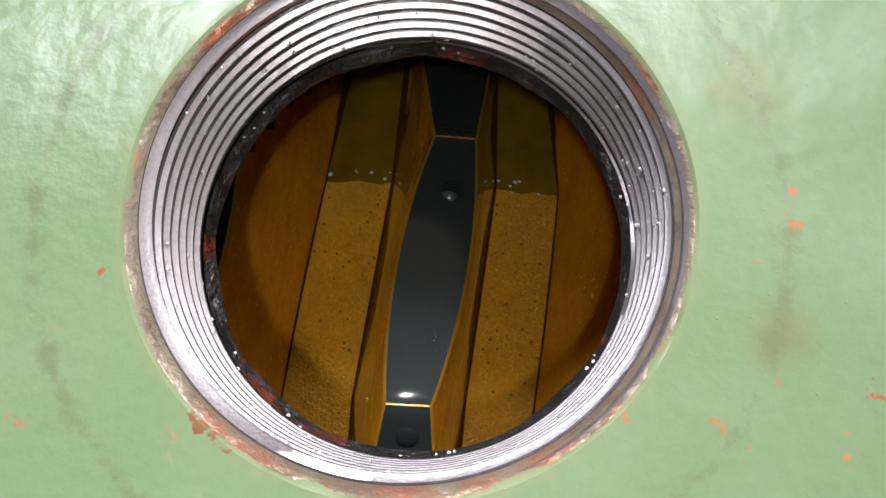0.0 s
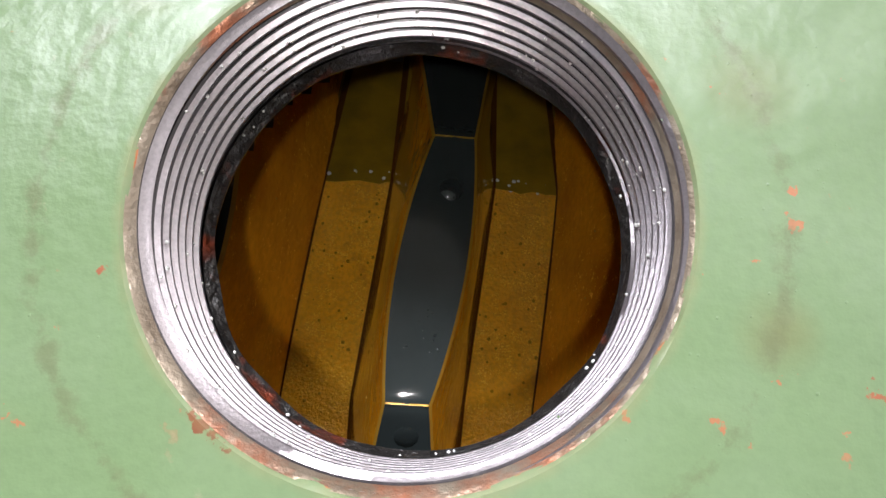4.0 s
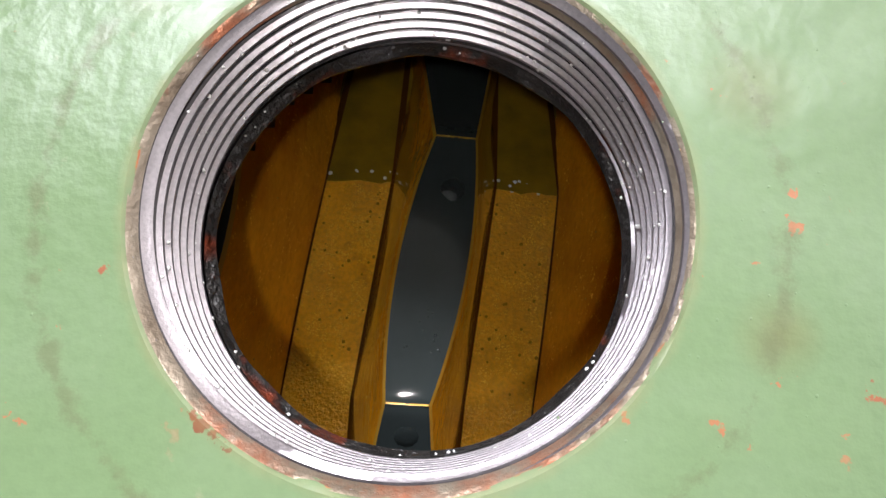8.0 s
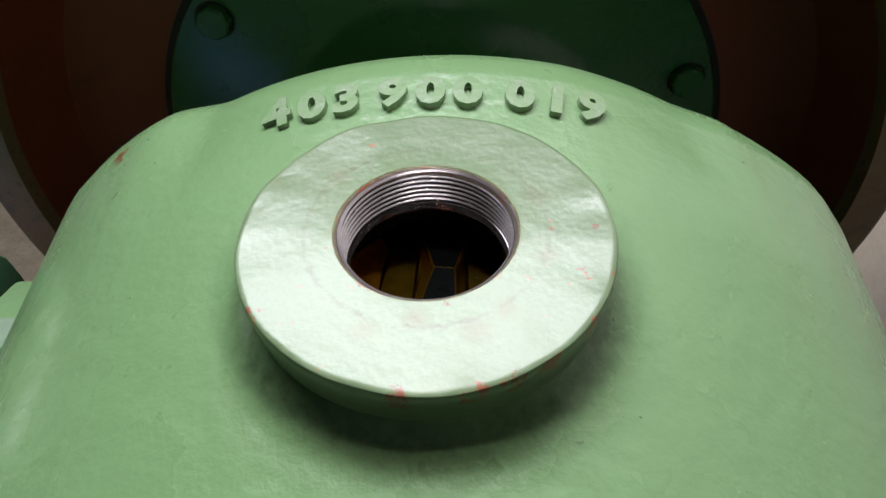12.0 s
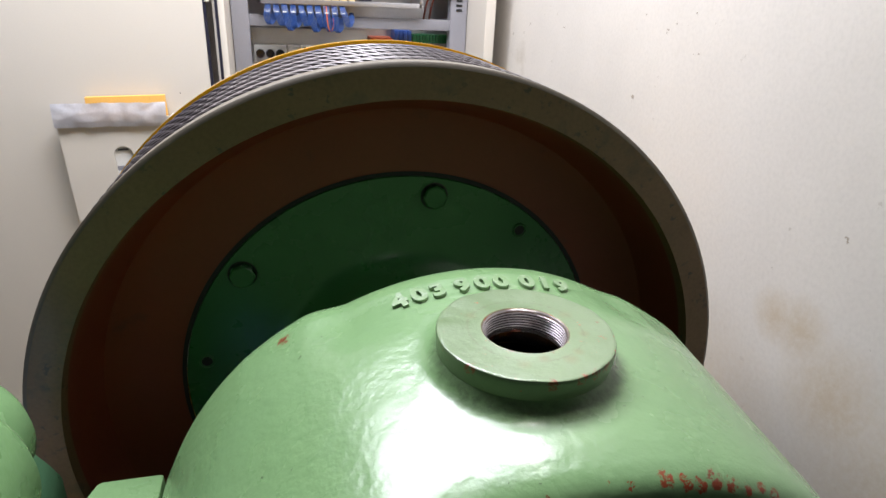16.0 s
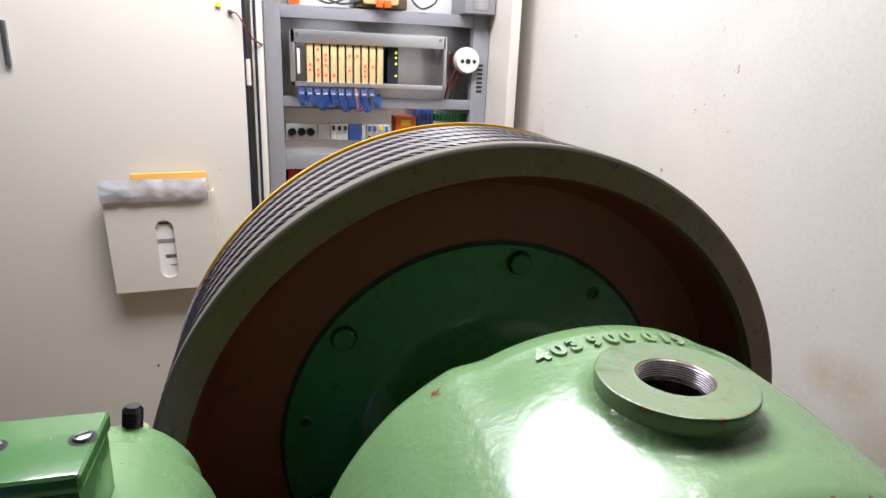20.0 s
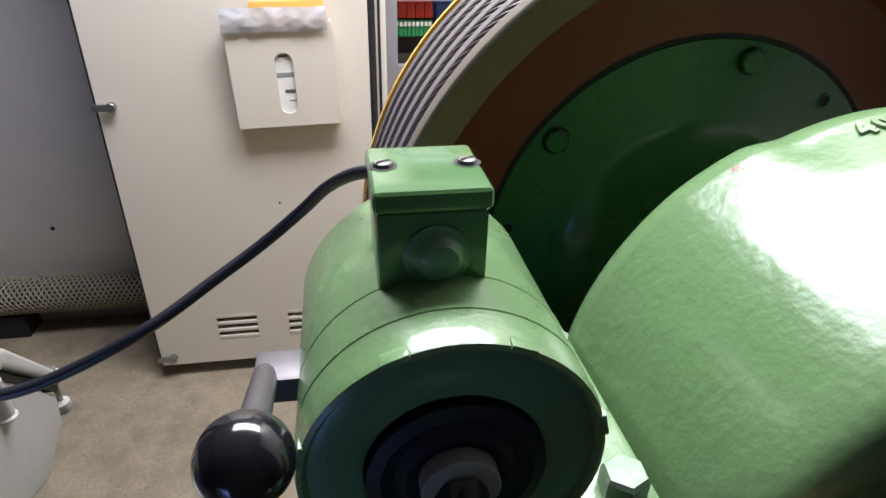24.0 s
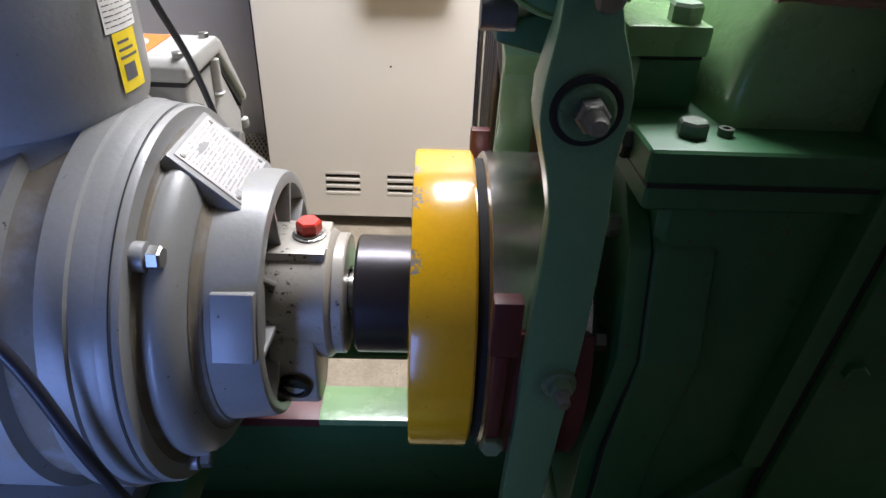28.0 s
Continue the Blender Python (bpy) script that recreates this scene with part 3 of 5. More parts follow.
def wound(bm):
    """Winds a lathe of 240 steps into a right-hand thread that runs out into the chamfer."""
    for i, v in enumerate(bm.verts):
        turn = (i % 241) / 240
        r0, zz = math.hypot(v.co.x, v.co.y), v.co.z - THREAD_PITCH * turn
        lead_in = max(0.0, min(1.0, (zz + 0.0018) / 0.0014))
        r1 = r0 + (0.0243 - r0) * lead_in
        r1 *= 1 + 0.0003 * noise.noise(v.co * 220)
        v.co.x, v.co.y, v.co.z = v.co.x * r1 / r0, v.co.y * r1 / r0, 1.15 + max(z_end, min(-0.0004, zz))
    return bm


bm = wound(lathe(prof, (0, 0, 0), (0, 0, 1), 240, 0.0, 359.9999))
z = z_end
bore = part("threaded_bore", bm, M_thread, gearbox, "oily bright threaded bore")
# dark helical strips laid in the grooves to make them darker
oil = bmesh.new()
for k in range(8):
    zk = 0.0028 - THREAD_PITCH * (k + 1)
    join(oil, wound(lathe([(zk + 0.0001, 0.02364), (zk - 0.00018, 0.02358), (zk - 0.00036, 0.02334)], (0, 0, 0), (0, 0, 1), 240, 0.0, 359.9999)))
part("thread_groove_strip", oil, M_threaddark, bore, "dark strips lying in the thread grooves")
part("bore_lip", lathe([(-0.0001, 0.0247), (-0.0004, 0.0243), (-0.0012, 0.02385), (-0.0020, 0.02345)], (0, 0, 1.15), (0, 0, 1), 160), M_lip, bore, "brown worn chamfer edged with rust")
bm = lathe([(z + 0.0004, 0.0233), (z - 0.0006, 0.0228), (z - 0.0012, 0.0225), (z - 0.0018, 0.0222), (z - 0.0024, 0.0224), (z - 0.0028, 0.026), (z - 0.003, 0.034), (-0.030, 0.034)], (0, 0, 1.15), (0, 0, 1), 160)
for v in bm.verts:
    if v.co.z < 1.15 + z - 0.0008 and v.co.z > 1.15 + z - 0.0026:
        k = 1 + 0.022 * noise.noise(v.co * 160)
        v.co.x *= k
        v.co.y *= k
part("bore_rim", bm, M_rim, bore, "rough dark casting edge with rust")
bm = dome(Y_FRONT + 0.012, Y_BACK - 0.012)
for v in bm.verts:
    v.co.x, v.co.z = DXC + (v.co.x - DXC) * 0.928, AZ + (v.co.z - AZ) * 0.928
bmesh.ops.delete(bm, geom=[f for f in bm.faces if f.calc_center_median().z > 1.08 and Vector((f.calc_center_median().x, f.calc_center_median().y)).length < 0.030], context="FACES")
part("inner_wall", bm, M_inner, gearbox, "oil-blackened inside wall")
part("bearing_wall", lathe([(0, 0.0), (0, 0.16), (0.002, 0.16), (0.002, 0.0)], (AX, 0.1005, AZ), (0, 1, 0), 64), M_inner, gearbox)
# raised casting number
for ch, x in zip("403900019", (-0.059 + (u + 0.059) * 1.075 for u in (-0.0590, -0.0465, -0.0345, -0.0188, -0.0062, 0.0062, 0.0235, 0.0358, 0.0475))):
    phi = math.degrees(math.asin((x - DXC) / 0.229))
    p = dome_point(phi, 0.0735 - 0.5 * x * x)
    words(ch, 0.0200, pose(p.x, p.y, p.z, 3, phi, -x * 200), M_numeral, gearbox, "raised_numeral", 0.0024, "CENTER", 0.0010)

# worm wheel inside, seen through the bore
wheel = thing("worm_wheel", "oil-wet bronze worm wheel with broad dark tooth lands", "gear")
GR, PITCH = 0.188, 12.6


def rim_radius(y):
    """The throat of the rim; past the teeth's flat middle it falls away."""
    d = y - 0.004
    past = max(0.0, abs(d) - 0.0235)
    return GR - 0.0245 - 0.0028 * (min(abs(d), 0.0235) / 0.05) ** 2 - (0.28 if d > 0 else 0.35) * past


part("wheel_rim", lathe([(-0.062, 0.10)] + [(y, rim_radius(y)) for y in (-0.062, -0.04, -0.028, -0.0215, -0.0195, -0.0175, -0.01, 0.004, 0.018, 0.0255, 0.0275, 0.0295, 0.036, 0.05, 0.07)] + [(0.07, 0.10)], (AX, 0.0, AZ), (0, 1, 0), 180), M_bronze, wheel)
# separate darker shoulder: the fall of light here is painted, with a ragged edge
bm = lathe([(y, rim_radius(y) + 0.0004) for y in (0.0262, 0.029, 0.033, 0.04, 0.05, 0.07)], (AX, 0.0, AZ), (0, 1, 0), 720)
for v in bm.verts:
    if v.co.y < 0.027:
        v.co.y += 0.0016 * noise.noise(v.co * 130) + 0.0008 * noise.noise(v.co * 420)
part("rim_shaded_shoulder", bm, M_shadedshoulder, wheel, "oily shoulder of the rim, with its shade painted in as olive")


def tooth():
    """One tooth with a barrel-shaped land, bevelled ends and a slight lead, at the top of the wheel."""
    lands, flanks, edges, lines = (bmesh.new() for _ in range(4))
    rows = []
    ys = [-0.058, -0.04, -0.034, -0.030, -0.027, -0.0252, -0.0240, -0.0226, -0.0224] + [-0.0224 + 0.0448 * i / 16 for i in range(1, 16)] + [0.0224, 0.0226, 0.0240, 0.0252, 0.027, 0.030, 0.034, 0.04, 0.058]
    for d in ys:
        y = d + 0.004
        inner = max(-0.0225, min(0.0225, d))
        lead = 0.60 * inner + 0.12 * (d - inner)
        past = abs(d - inner)
        belly = max(0.0, 1 - (d / 0.0225) ** 2)
        rows.append((y, lead, GR - 0.62 * past - 0.0006 * belly, 0.0034 + 0.15 * past + 0.0023 * belly))

    def sheet(b, profile):
        vs = []
        for y, lead, top, half in rows:
            line = []
            for r, off in profile(y, top, half):
                a = off / r + lead
                line.append(b.verts.new((r * math.sin(a), y, r * math.cos(a))))
            vs.append(line)
        for ra, rb in zip(vs, vs[1:]):
            for k in range(len(ra) - 1):
                b.faces.new((ra[k], ra[k + 1], rb[k + 1], rb[k]))
        return vs
    sheet(lands, lambda y, t, h: [(t, -h), (t + 0.0002, 0), (t, h)])
    for s in (-1, 1):
        sheet(edges, lambda y, t, h: [(t, s * h), (t - 0.0007, s * (h + 0.0005))])
        ends = sheet(flanks, lambda y, t, h: [(t - 0.0007, s * (h + 0.0005)), (t - 0.005, s * (h + 0.0022)), (t - 0.017, s * 0.0092), (min(t - 0.020, rim_radius(y) - 0.004), s * 0.0118)])
        for d in (-0.0225, 0.0225):
            if s > 0:
                a0 = 0.60 * d
                q = [edges.verts.new(((GR + 0.0002) * math.sin(a0 + e * 0.0034 / GR), d + 0.004 + w, (GR + 0.0002) * math.cos(a0 + e * 0.0034 / GR))) for e, w in ((-1, -0.00016), (1, -0.00016), (1, 0.00016), (-1, 0.00016))]
                edges.faces.new(q)
        sheet(lines, lambda y, t, h: [(rim_radius(y) + 0.0007, s * 0.0098), (rim_radius(y) + 0.0006, s * 0.0112)])
    return lands, flanks, edges, lines


lands, flanks, edges, lines = tooth()
TOOTH_AT = pose(AX, 0, AZ)
first = part("tooth", flanks, M_flank, wheel)
pieces = [part("tooth_land", lands, M_land, first), part("tooth_edge", edges, M_bronzeedge, first), part("root_line", lines, M_root, first)]
first.matrix_basis = TOOTH_AT @ pose(0, 0, 0, 0, 4.42, 0)
for k in range(-4, 5):
    if k == 0:
        continue
    t2 = new("tooth", first.data)
    t2.parent = wheel
    t2.matrix_basis = TOOTH_AT @ pose(0, 0, 0, 0, 4.42 + PITCH * k, 0)
    for one in pieces:
        l2 = new(one.name.split(".")[0], one.data)
        l2.parent = t2

# bubbles in the oil film
rng = random.Random(21)
b = bmesh.new()
for i in range(70):
    y, off, r = rng.uniform(-0.024, 0.024), rng.choice((-1, 1)) * rng.uniform(0.0125, 0.0290), rng.uniform(0.00016, 0.00042)
    a = radians(4.42) + off / GR + 0.6 * (y - 0.004)
    q = rim_radius(y) + 0.0003
    bmesh.ops.create_icosphere(b, subdivisions=1, radius=r, matrix=Matrix.Translation((AX + q * math.sin(a), y, AZ + q * math.cos(a))))
tagged(part("oil_film", b, M_bronzeedge, wheel), "", "", "", "stuff")

# drops of oil, and near-white painted glints, standing on the wet metal
def oil_drop(b, p, d, r, high):
    m = axis_frame(p, d)
    vs = [b.verts.new(m @ Vector((0, 0, high)))]
    rows = []
    for k, z in ((0.45, 0.88), (0.8, 0.55), (1.0, 0.0)):
        rows.append([b.verts.new(m @ Vector((r * k * math.cos(a), r * k * math.sin(a), high * z))) for a in (2 * math.pi * i / 10 for i in range(10))])
    for i in range(10):
        b.faces.new((vs[0], rows[0][i], rows[0][(i + 1) % 10]))
        for ra, rb in zip(rows, rows[1:]):
            b.faces.new((ra[i], rb[i], rb[(i + 1) % 10], ra[(i + 1) % 10]))


rng = random.Random(8)
b = bmesh.new()
# two lens shapes added where the land should show a torch highlight
oil_drop(b, (0.0027, 0.0172, 1.1017), (0.05, -0.03, 1), 0.0026, 0.00060)
oil_drop(b, (-0.0019, -0.0236, 1.0995), (0.11, -0.53, 0.84), 0.0021, 0.0004)
for i in range(26):
    u = rng.uniform(-0.014, -0.003)
    a = radians(4.42) + 0.6 * (u - 0.004) + rng.uniform(-0.003, 0.0045) / GR
    oil_drop(b, (AX + (GR - 0.0004) * math.sin(a), u, AZ + (GR - 0.0004) * math.cos(a)), (0, 0, 1), rng.uniform(0.00012, 0.0003), rng.uniform(0.0001, 0.00022))
tagged(part("oil_film", b, M_oil, wheel), "", "", "", "stuff")
# row of near-white drops: glints along the rim's bend put into colour
b = bmesh.new()
for i in range(34):
    u = 0.0275 + rng.uniform(-0.0012, 0.0012)
    a = radians(4.42) + 0.6 * 0.0235 + rng.uniform(-0.036, 0.036) / GR
    q = rim_radius(u)
    oil_drop(b, (AX + q * math.sin(a), u, AZ + q * math.cos(a)), (math.sin(a), -0.25, math.cos(a)), rng.uniform(0.0003, 0.0007), rng.uniform(0.0002, 0.0005))
tagged(part("oil_film", b, M_paintedglint, wheel), "", "", "", "stuff")
b = bmesh.new()
for i in range(46):
    u, side, f = rng.uniform(-0.023, 0.0235), rng.choice((-1, 1)), rng.uniform(0.1, 0.85)
    t = GR - 0.001 - 0.016 * f
    a = radians(4.42 + PITCH * rng.choice((-1, 0, 0, 0, 1))) + 0.6 * (u - 0.004) + side * (0.0062 + 0.0034 * f) / t
    size = rng.uniform(0.00012, 0.00030)
    oil_drop(b, (AX + t * math.sin(a), u, AZ + t * math.cos(a)), (side * 0.8, 0, 0.6), size, size * 0.6)
tagged(part("oil_film", b, M_bronzeedge, wheel), "", "", "", "stuff")
# near-white drops on the thread: its tiny glints put into colour
b = bmesh.new()
for i in range(130):
    a, z = rng.uniform(0, 2 * math.pi), rng.uniform(-0.0145, -0.0016)
    r = 0.02295 if z > -0.0128 else 0.0226
    oil_drop(b, (r * math.cos(a), r * math.sin(a), 1.15 + z), (-math.cos(a), -math.sin(a), 0.35), rng.uniform(0.00010, 0.00026), rng.uniform(0.0001, 0.00024))
tagged(part("oil_film", b, M_paintedglint, bore), "", "", "", "stuff")
# grit in the paint of the boss
b = bmesh.new()
for i in range(120):
    a = rng.gauss(0.0, 1.1)
    r = rng.gauss(0.0325, 0.0035)
    size = rng.uniform(0.00008, 0.00019)
    oil_drop(b, (r * math.cos(a), r * math.sin(a), 1.14998), (0, 0, 1), size, size * rng.uniform(0.2, 0.35))
tagged(part("paint_grit", b, M_boss, boss), "", "", "", "stuff")

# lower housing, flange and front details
part("lower_body", prism([(-0.262, 0.36), (-0.262, 0.872), (0.23, 0.872), (0.23, 0.36)], "y", -0.128, 0.12, 0.02, 3), M_green_shaded, gearbox)
part("split_flange", prism([(-0.292, -0.152), (0.26, -0.152), (0.26, 0.135), (-0.278, 0.135), (-0.278, 0.0), (-0.292, -0.04)], "z", 0.872, 0.9005, 0.006, 3), M_green_shaded, gearbox)
part("lower_flange", prism([(-0.287, -0.146), (0.256, -0.146), (0.256, 0.13), (-0.273, 0.13), (-0.273, 0.0), (-0.287, -0.04)], "z", 0.846, 0.8695, 0.007, 3), M_green_shaded, gearbox)
part("flange_gap", box(-0.288, 0.255, -0.149, 0.13, 0.868, 0.8735, 0), M_dark, gearbox)
bolt(gearbox, (-0.251, -0.119, 0.9005), (0, 0, 1), 0.021, 0.012, 20, mat=M_shadedbolt)
part("grub_screw", lathe([(0, 0), (0, 0.006), (0.006, 0.006), (0.006, 0.003), (0.003, 0.003), (0.003, 0)], (-0.224, -0.118, 0.9005), (0, 0, 1), 16), M_shadedbolt, gearbox)
for x in (0.0, 0.1, 0.2):
    bolt(gearbox, (x, -0.135, 0.9005), (0, 0, 1), 0.021, 0.012, 10, mat=M_shadedbolt)
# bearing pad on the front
part("front_pad", prism([(-0.122, 0.55), (-0.106, 0.86), (-0.105, 0.984), (-0.096, 0.996), (0.108, 0.996), (0.117, 0.984), (0.118, 0.86), (0.135, 0.55)], "y", -0.158, -0.10, 0.009, 3), M_green_shaded, gearbox)
part("front_cover", prism([(-0.098, 0.50), (-0.083, 0.86), (-0.081, 0.966), (-0.075, 0.973), (0.087, 0.973), (0.093, 0.966), (0.095, 0.86), (0.11, 0.50)], "y", -0.166, -0.1555, 0.003, 2), M_green_shaded, gearbox)
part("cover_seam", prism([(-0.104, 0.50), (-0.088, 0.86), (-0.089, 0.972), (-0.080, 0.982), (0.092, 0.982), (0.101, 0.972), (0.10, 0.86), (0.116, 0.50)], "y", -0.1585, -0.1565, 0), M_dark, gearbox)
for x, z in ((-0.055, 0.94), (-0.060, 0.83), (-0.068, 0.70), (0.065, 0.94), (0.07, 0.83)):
    bolt(gearbox, (x, -0.166, z), (0, -1, 0), 0.019, 0.009, 15, mat=M_green_shaded)
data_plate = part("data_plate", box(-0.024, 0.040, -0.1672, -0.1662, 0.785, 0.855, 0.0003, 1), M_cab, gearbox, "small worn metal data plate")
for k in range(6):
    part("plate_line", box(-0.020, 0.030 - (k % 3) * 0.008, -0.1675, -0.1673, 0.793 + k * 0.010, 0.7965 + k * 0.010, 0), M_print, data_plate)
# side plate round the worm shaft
part("worm_side_plate", prism([(-0.13, 0.40), (-0.13, 0.55), (-0.16, 0.70), (-0.13, 0.80), (-0.06, 0.865), (0.1, 0.865), (0.13, 0.75), (0.13, 0.40)], "x", -0.282, -0.262, 0.004, 2), M_green_shaded, gearbox)
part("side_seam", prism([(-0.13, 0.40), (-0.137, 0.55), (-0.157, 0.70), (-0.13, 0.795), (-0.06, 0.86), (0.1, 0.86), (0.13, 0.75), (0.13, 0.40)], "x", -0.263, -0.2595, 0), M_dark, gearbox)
part("side_flange", prism([(-0.13, 0.40), (-0.14, 0.55), (-0.162, 0.70), (-0.132, 0.80), (-0.06, 0.865), (0.1, 0.865), (0.13, 0.75), (0.13, 0.40)], "x", -0.2605, -0.205, 0.006, 3), M_green_shaded, gearbox)
for y, z in ((-0.09, 0.80), (-0.12, 0.69), (-0.1, 0.56)):
    bolt(gearbox, (-0.282, y, z), (-1, 0, 0), 0.019, 0.011, 12)
bolt(gearbox, (-0.284, -0.100, 0.884), (-1, 0, 0), 0.022, 0.016, 10, 0.0, M_coupling)
part("front_rib", prism([(-0.2, 0.36), (-0.26, 0.36), (-0.05, 0.62), (-0.02, 0.60)], "y", -0.15, -0.12, 0.008, 3), M_green_shaded, gearbox)
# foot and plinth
part("housing_foot", box(-0.30, 0.27, -0.17, 0.16, 0.33, 0.37, 0.006), M_green_shaded, gearbox)

# ---- traction sheave ----
SX, SZ, SY, SR = -0.0155, 0.912, 0.2385, 0.3542
sheave = thing("traction_sheave", "large traction sheave with bare cast rim, red-brown web and green hub", "sheave")
ROPES, RP0, RPP = 5, 0.273, 0.0305
part("rim_face", lathe([(0.012, 0.3225), (0.0, 0.3245), (0.0, 0.3512), (0.010, 0.3512), (0.012, 0.3225)], (SX, SY, SZ), (0, 1, 0), 192), M_castrim, sheave)
part("rim_edge", lathe([(0.0, 0.3512), (0.0012, SR - 0.0002), (0.003, SR + 0.0012), (0.019, SR + 0.0012), (0.021, SR)], (SX, SY, SZ), (0, 1, 0), 192), M_rimedge, sheave, "pale worn outer edge")
prof = [(0.021, SR)]
for k in range(ROPES):
    c = RP0 - SY + k * RPP
    prof += [(c - 0.0090, SR), (c - 0.0084, SR - 0.004), (c - 0.0065, SR - 0.0125), (c, SR - 0.0150), (c + 0.0065, SR - 0.0125), (c + 0.0084, SR - 0.004), (c + 0.0090, SR)]
prof += [(0.178, SR)]
part("grooved_rim", lathe(prof, (SX, SY, SZ), (0, 1, 0), 192), M_groove, sheave, "worn grey groove lands")
part("yellow_edge", lathe([(0.178, SR), (0.1785, SR + 0.0034), (0.186, SR + 0.0034), (0.187, SR - 0.01), (0.187, 0.25)], (SX, SY, SZ), (0, 1, 0), 192), M_yellow, sheave, "bright yellow painted back edge")
part("web", lathe([(0.012, 0.3225), (0.040, 0.318), (0.066, 0.305), (0.0765, 0.285), (0.0765, 0.231)], (SX, SY, SZ), (0, 1, 0), 160), M_rust, sheave, "dull red-brown primed web")
part("hub_joint", lathe([(0.0755, 0.2350), (0.0755, 0.2305)], (SX + 0.003, SY, SZ + 0.005), (0, 1, 0), 160), M_dark, sheave)
hubp = part("hub", lathe([(0.0765, 0.2305), (0.0745, 0.2295), (0.0745, 0.150), (0.068, 0.138), (0.045, 0.118), (0.0, 0.105), (-0.05, 0.10), (-0.1195, 0.10)], (SX + 0.003, SY, SZ + 0.005), (0, 1, 0), 160), M_hub, sheave, "dark green bolted hub")
HC = (SX + 0.003, SY + 0.0745, SZ + 0.005)
for ang in range(6):
    a = radians(81.0 + 60.2 * ang)
    p = (HC[0] + 0.2105 * math.cos(a), HC[1], HC[2] + 0.2105 * math.sin(a))
    hb = part("hub_bolt", lathe([(0, 0.0130), (-0.007, 0.0128), (-0.0085, 0.0112), (-0.0085, 0)], p, (0, 1, 0), 8), M_hub, hubp)
    # flat near-black ring: contact shade round the bolt head put into colour
    part("bolt_shade_ring", lathe([(-0.0004, 0.0126), (-0.0004, 0.0146)], p, (0, 1, 0), 28), M_dark, hb)
for ang in range(3):
    a = radians(51.5 + 119.5 * ang)
    p = (HC[0] + 0.2105 * math.cos(a), HC[1] - 0.0006, HC[2] + 0.2105 * math.sin(a))
    part("tapped_hole", lathe([(0.0, 0), (0.0, 0.0055)], p, (0, 1, 0), 20), M_dark, hubp)
    part("hole_rim", lathe([(-0.0001, 0.0055), (-0.001, 0.0062), (-0.001, 0.0072), (0.0004, 0.0085)], p, (0, 1, 0), 20), M_hub, hubp)
part("sheave_shaft", rod((AX, -0.1, AZ), (AX, SY + 0.25, AZ), 0.06, 32), M_steel, sheave)


def wire_rope(c):
    """A rope of eight strands laid round the top of the sheave and hanging down at both sides."""
    rope = tagged(new("wire_rope"), "greasy twisted steel wire rope lying in a sheave groove", "rope", "ropes on the sheave")
    strands = 8
    rc, rs = 0.0054, 0.0019
    R0 = SR - 0.0053
    length = math.pi * R0
    turns = length / 0.088
    arc = [(SX - R0 * math.cos(math.pi * i / 60), c, SZ + R0 * math.sin(math.pi * i / 60)) for i in range(61)]
    # black core, so that shade between the strands comes from its colour
    part("core", tube(arc, 0.0043, 8), M_black, rope)
    for s in range(strands):
        pts = []
        n = int(turns * 20)
        for i in range(n + 1):
            u = i / n
            a = math.pi * u
            tw = 2 * math.pi * (turns * u + s / strands)
            rr = R0 + rc * math.cos(tw)
            pts.append((SX - rr * math.cos(a), c - rc * math.sin(tw), SZ + rr * math.sin(a)))
        part("strand", tube(pts, rs, 8), M_rope, rope)
    for sx in (-1, 1):
        part("hanging_length", rod((SX + sx * R0, c, SZ), (SX + sx * R0, c, FLOOR + 0.002), 0.0075, 12), M_rope, rope)


for k in range(ROPES):
    wire_rope(RP0 + k * RPP)

# ---- brake magnet ----
BX, BZ = -0.352, 1.041
brake = thing("brake_magnet", "green enamelled cylindrical brake magnet with a terminal box on top", "brake magnet")
BY = -0.076
part("casing", lathe([(0.0, 0.0625), (-0.004, 0.0655), (-0.003, 0.0678), (0.002, 0.069), (0.018, 0.069), (0.0185, 0.0684), (0.0195, 0.0684), (0.02, 0.069), (0.046, 0.069), (0.0465, 0.0685), (0.047, 0.0685), (0.0475, 0.069), (0.137, 0.069), (0.147, 0.063), (0.153, 0.048), (0.153, 0)], (BX, BY, BZ), (0, 1, 0), 64), M_green, brake)
part("end_plate", lathe([(-0.001, 0.040), (-0.002, 0.042), (-0.002, 0.062), (0.0, 0.0655)], (BX, BY, BZ), (0, 1, 0), 64), M_arm, brake, "dull green end plate")
for a in (68, 112, 15, 165, 225, 315):
    part("crimp_tab", box(-0.006, 0.006, -0.003, 0.004, -0.001, 0.0022, 0.0010, 2, None, pose(BX + 0.0668 * math.cos(radians(a)), BY - 0.0015, BZ + 0.0668 * math.sin(radians(a)), 0, 90 - a, 0)), M_green, brake)
boot = part("rubber_boot", lathe([(0.001, 0.041), (-0.003, 0.040), (-0.0045, 0.034), (-0.002, 0.028), (-0.006, 0.0235), (-0.0035, 0.019), (-0.002, 0.0)], (BX + 0.001, BY, BZ - 0.004), (0, 1, 0), 48), M_rubber, brake, "black rubber bellows boot")
part("plunger", rod((BX + 0.001, BY + 0.001, BZ - 0.004), (BX + 0.001, BY - 0.012, BZ - 0.004), 0.0175, 32), M_motorlight, boot, "pale plastic collar")
ROD = Vector((BX + 0.001, BY - 0.012, BZ - 0.004))
part("push_rod", rod(ROD, (-0.3520, -0.135, 1.028), 0.009, 20), M_rubber, brake)
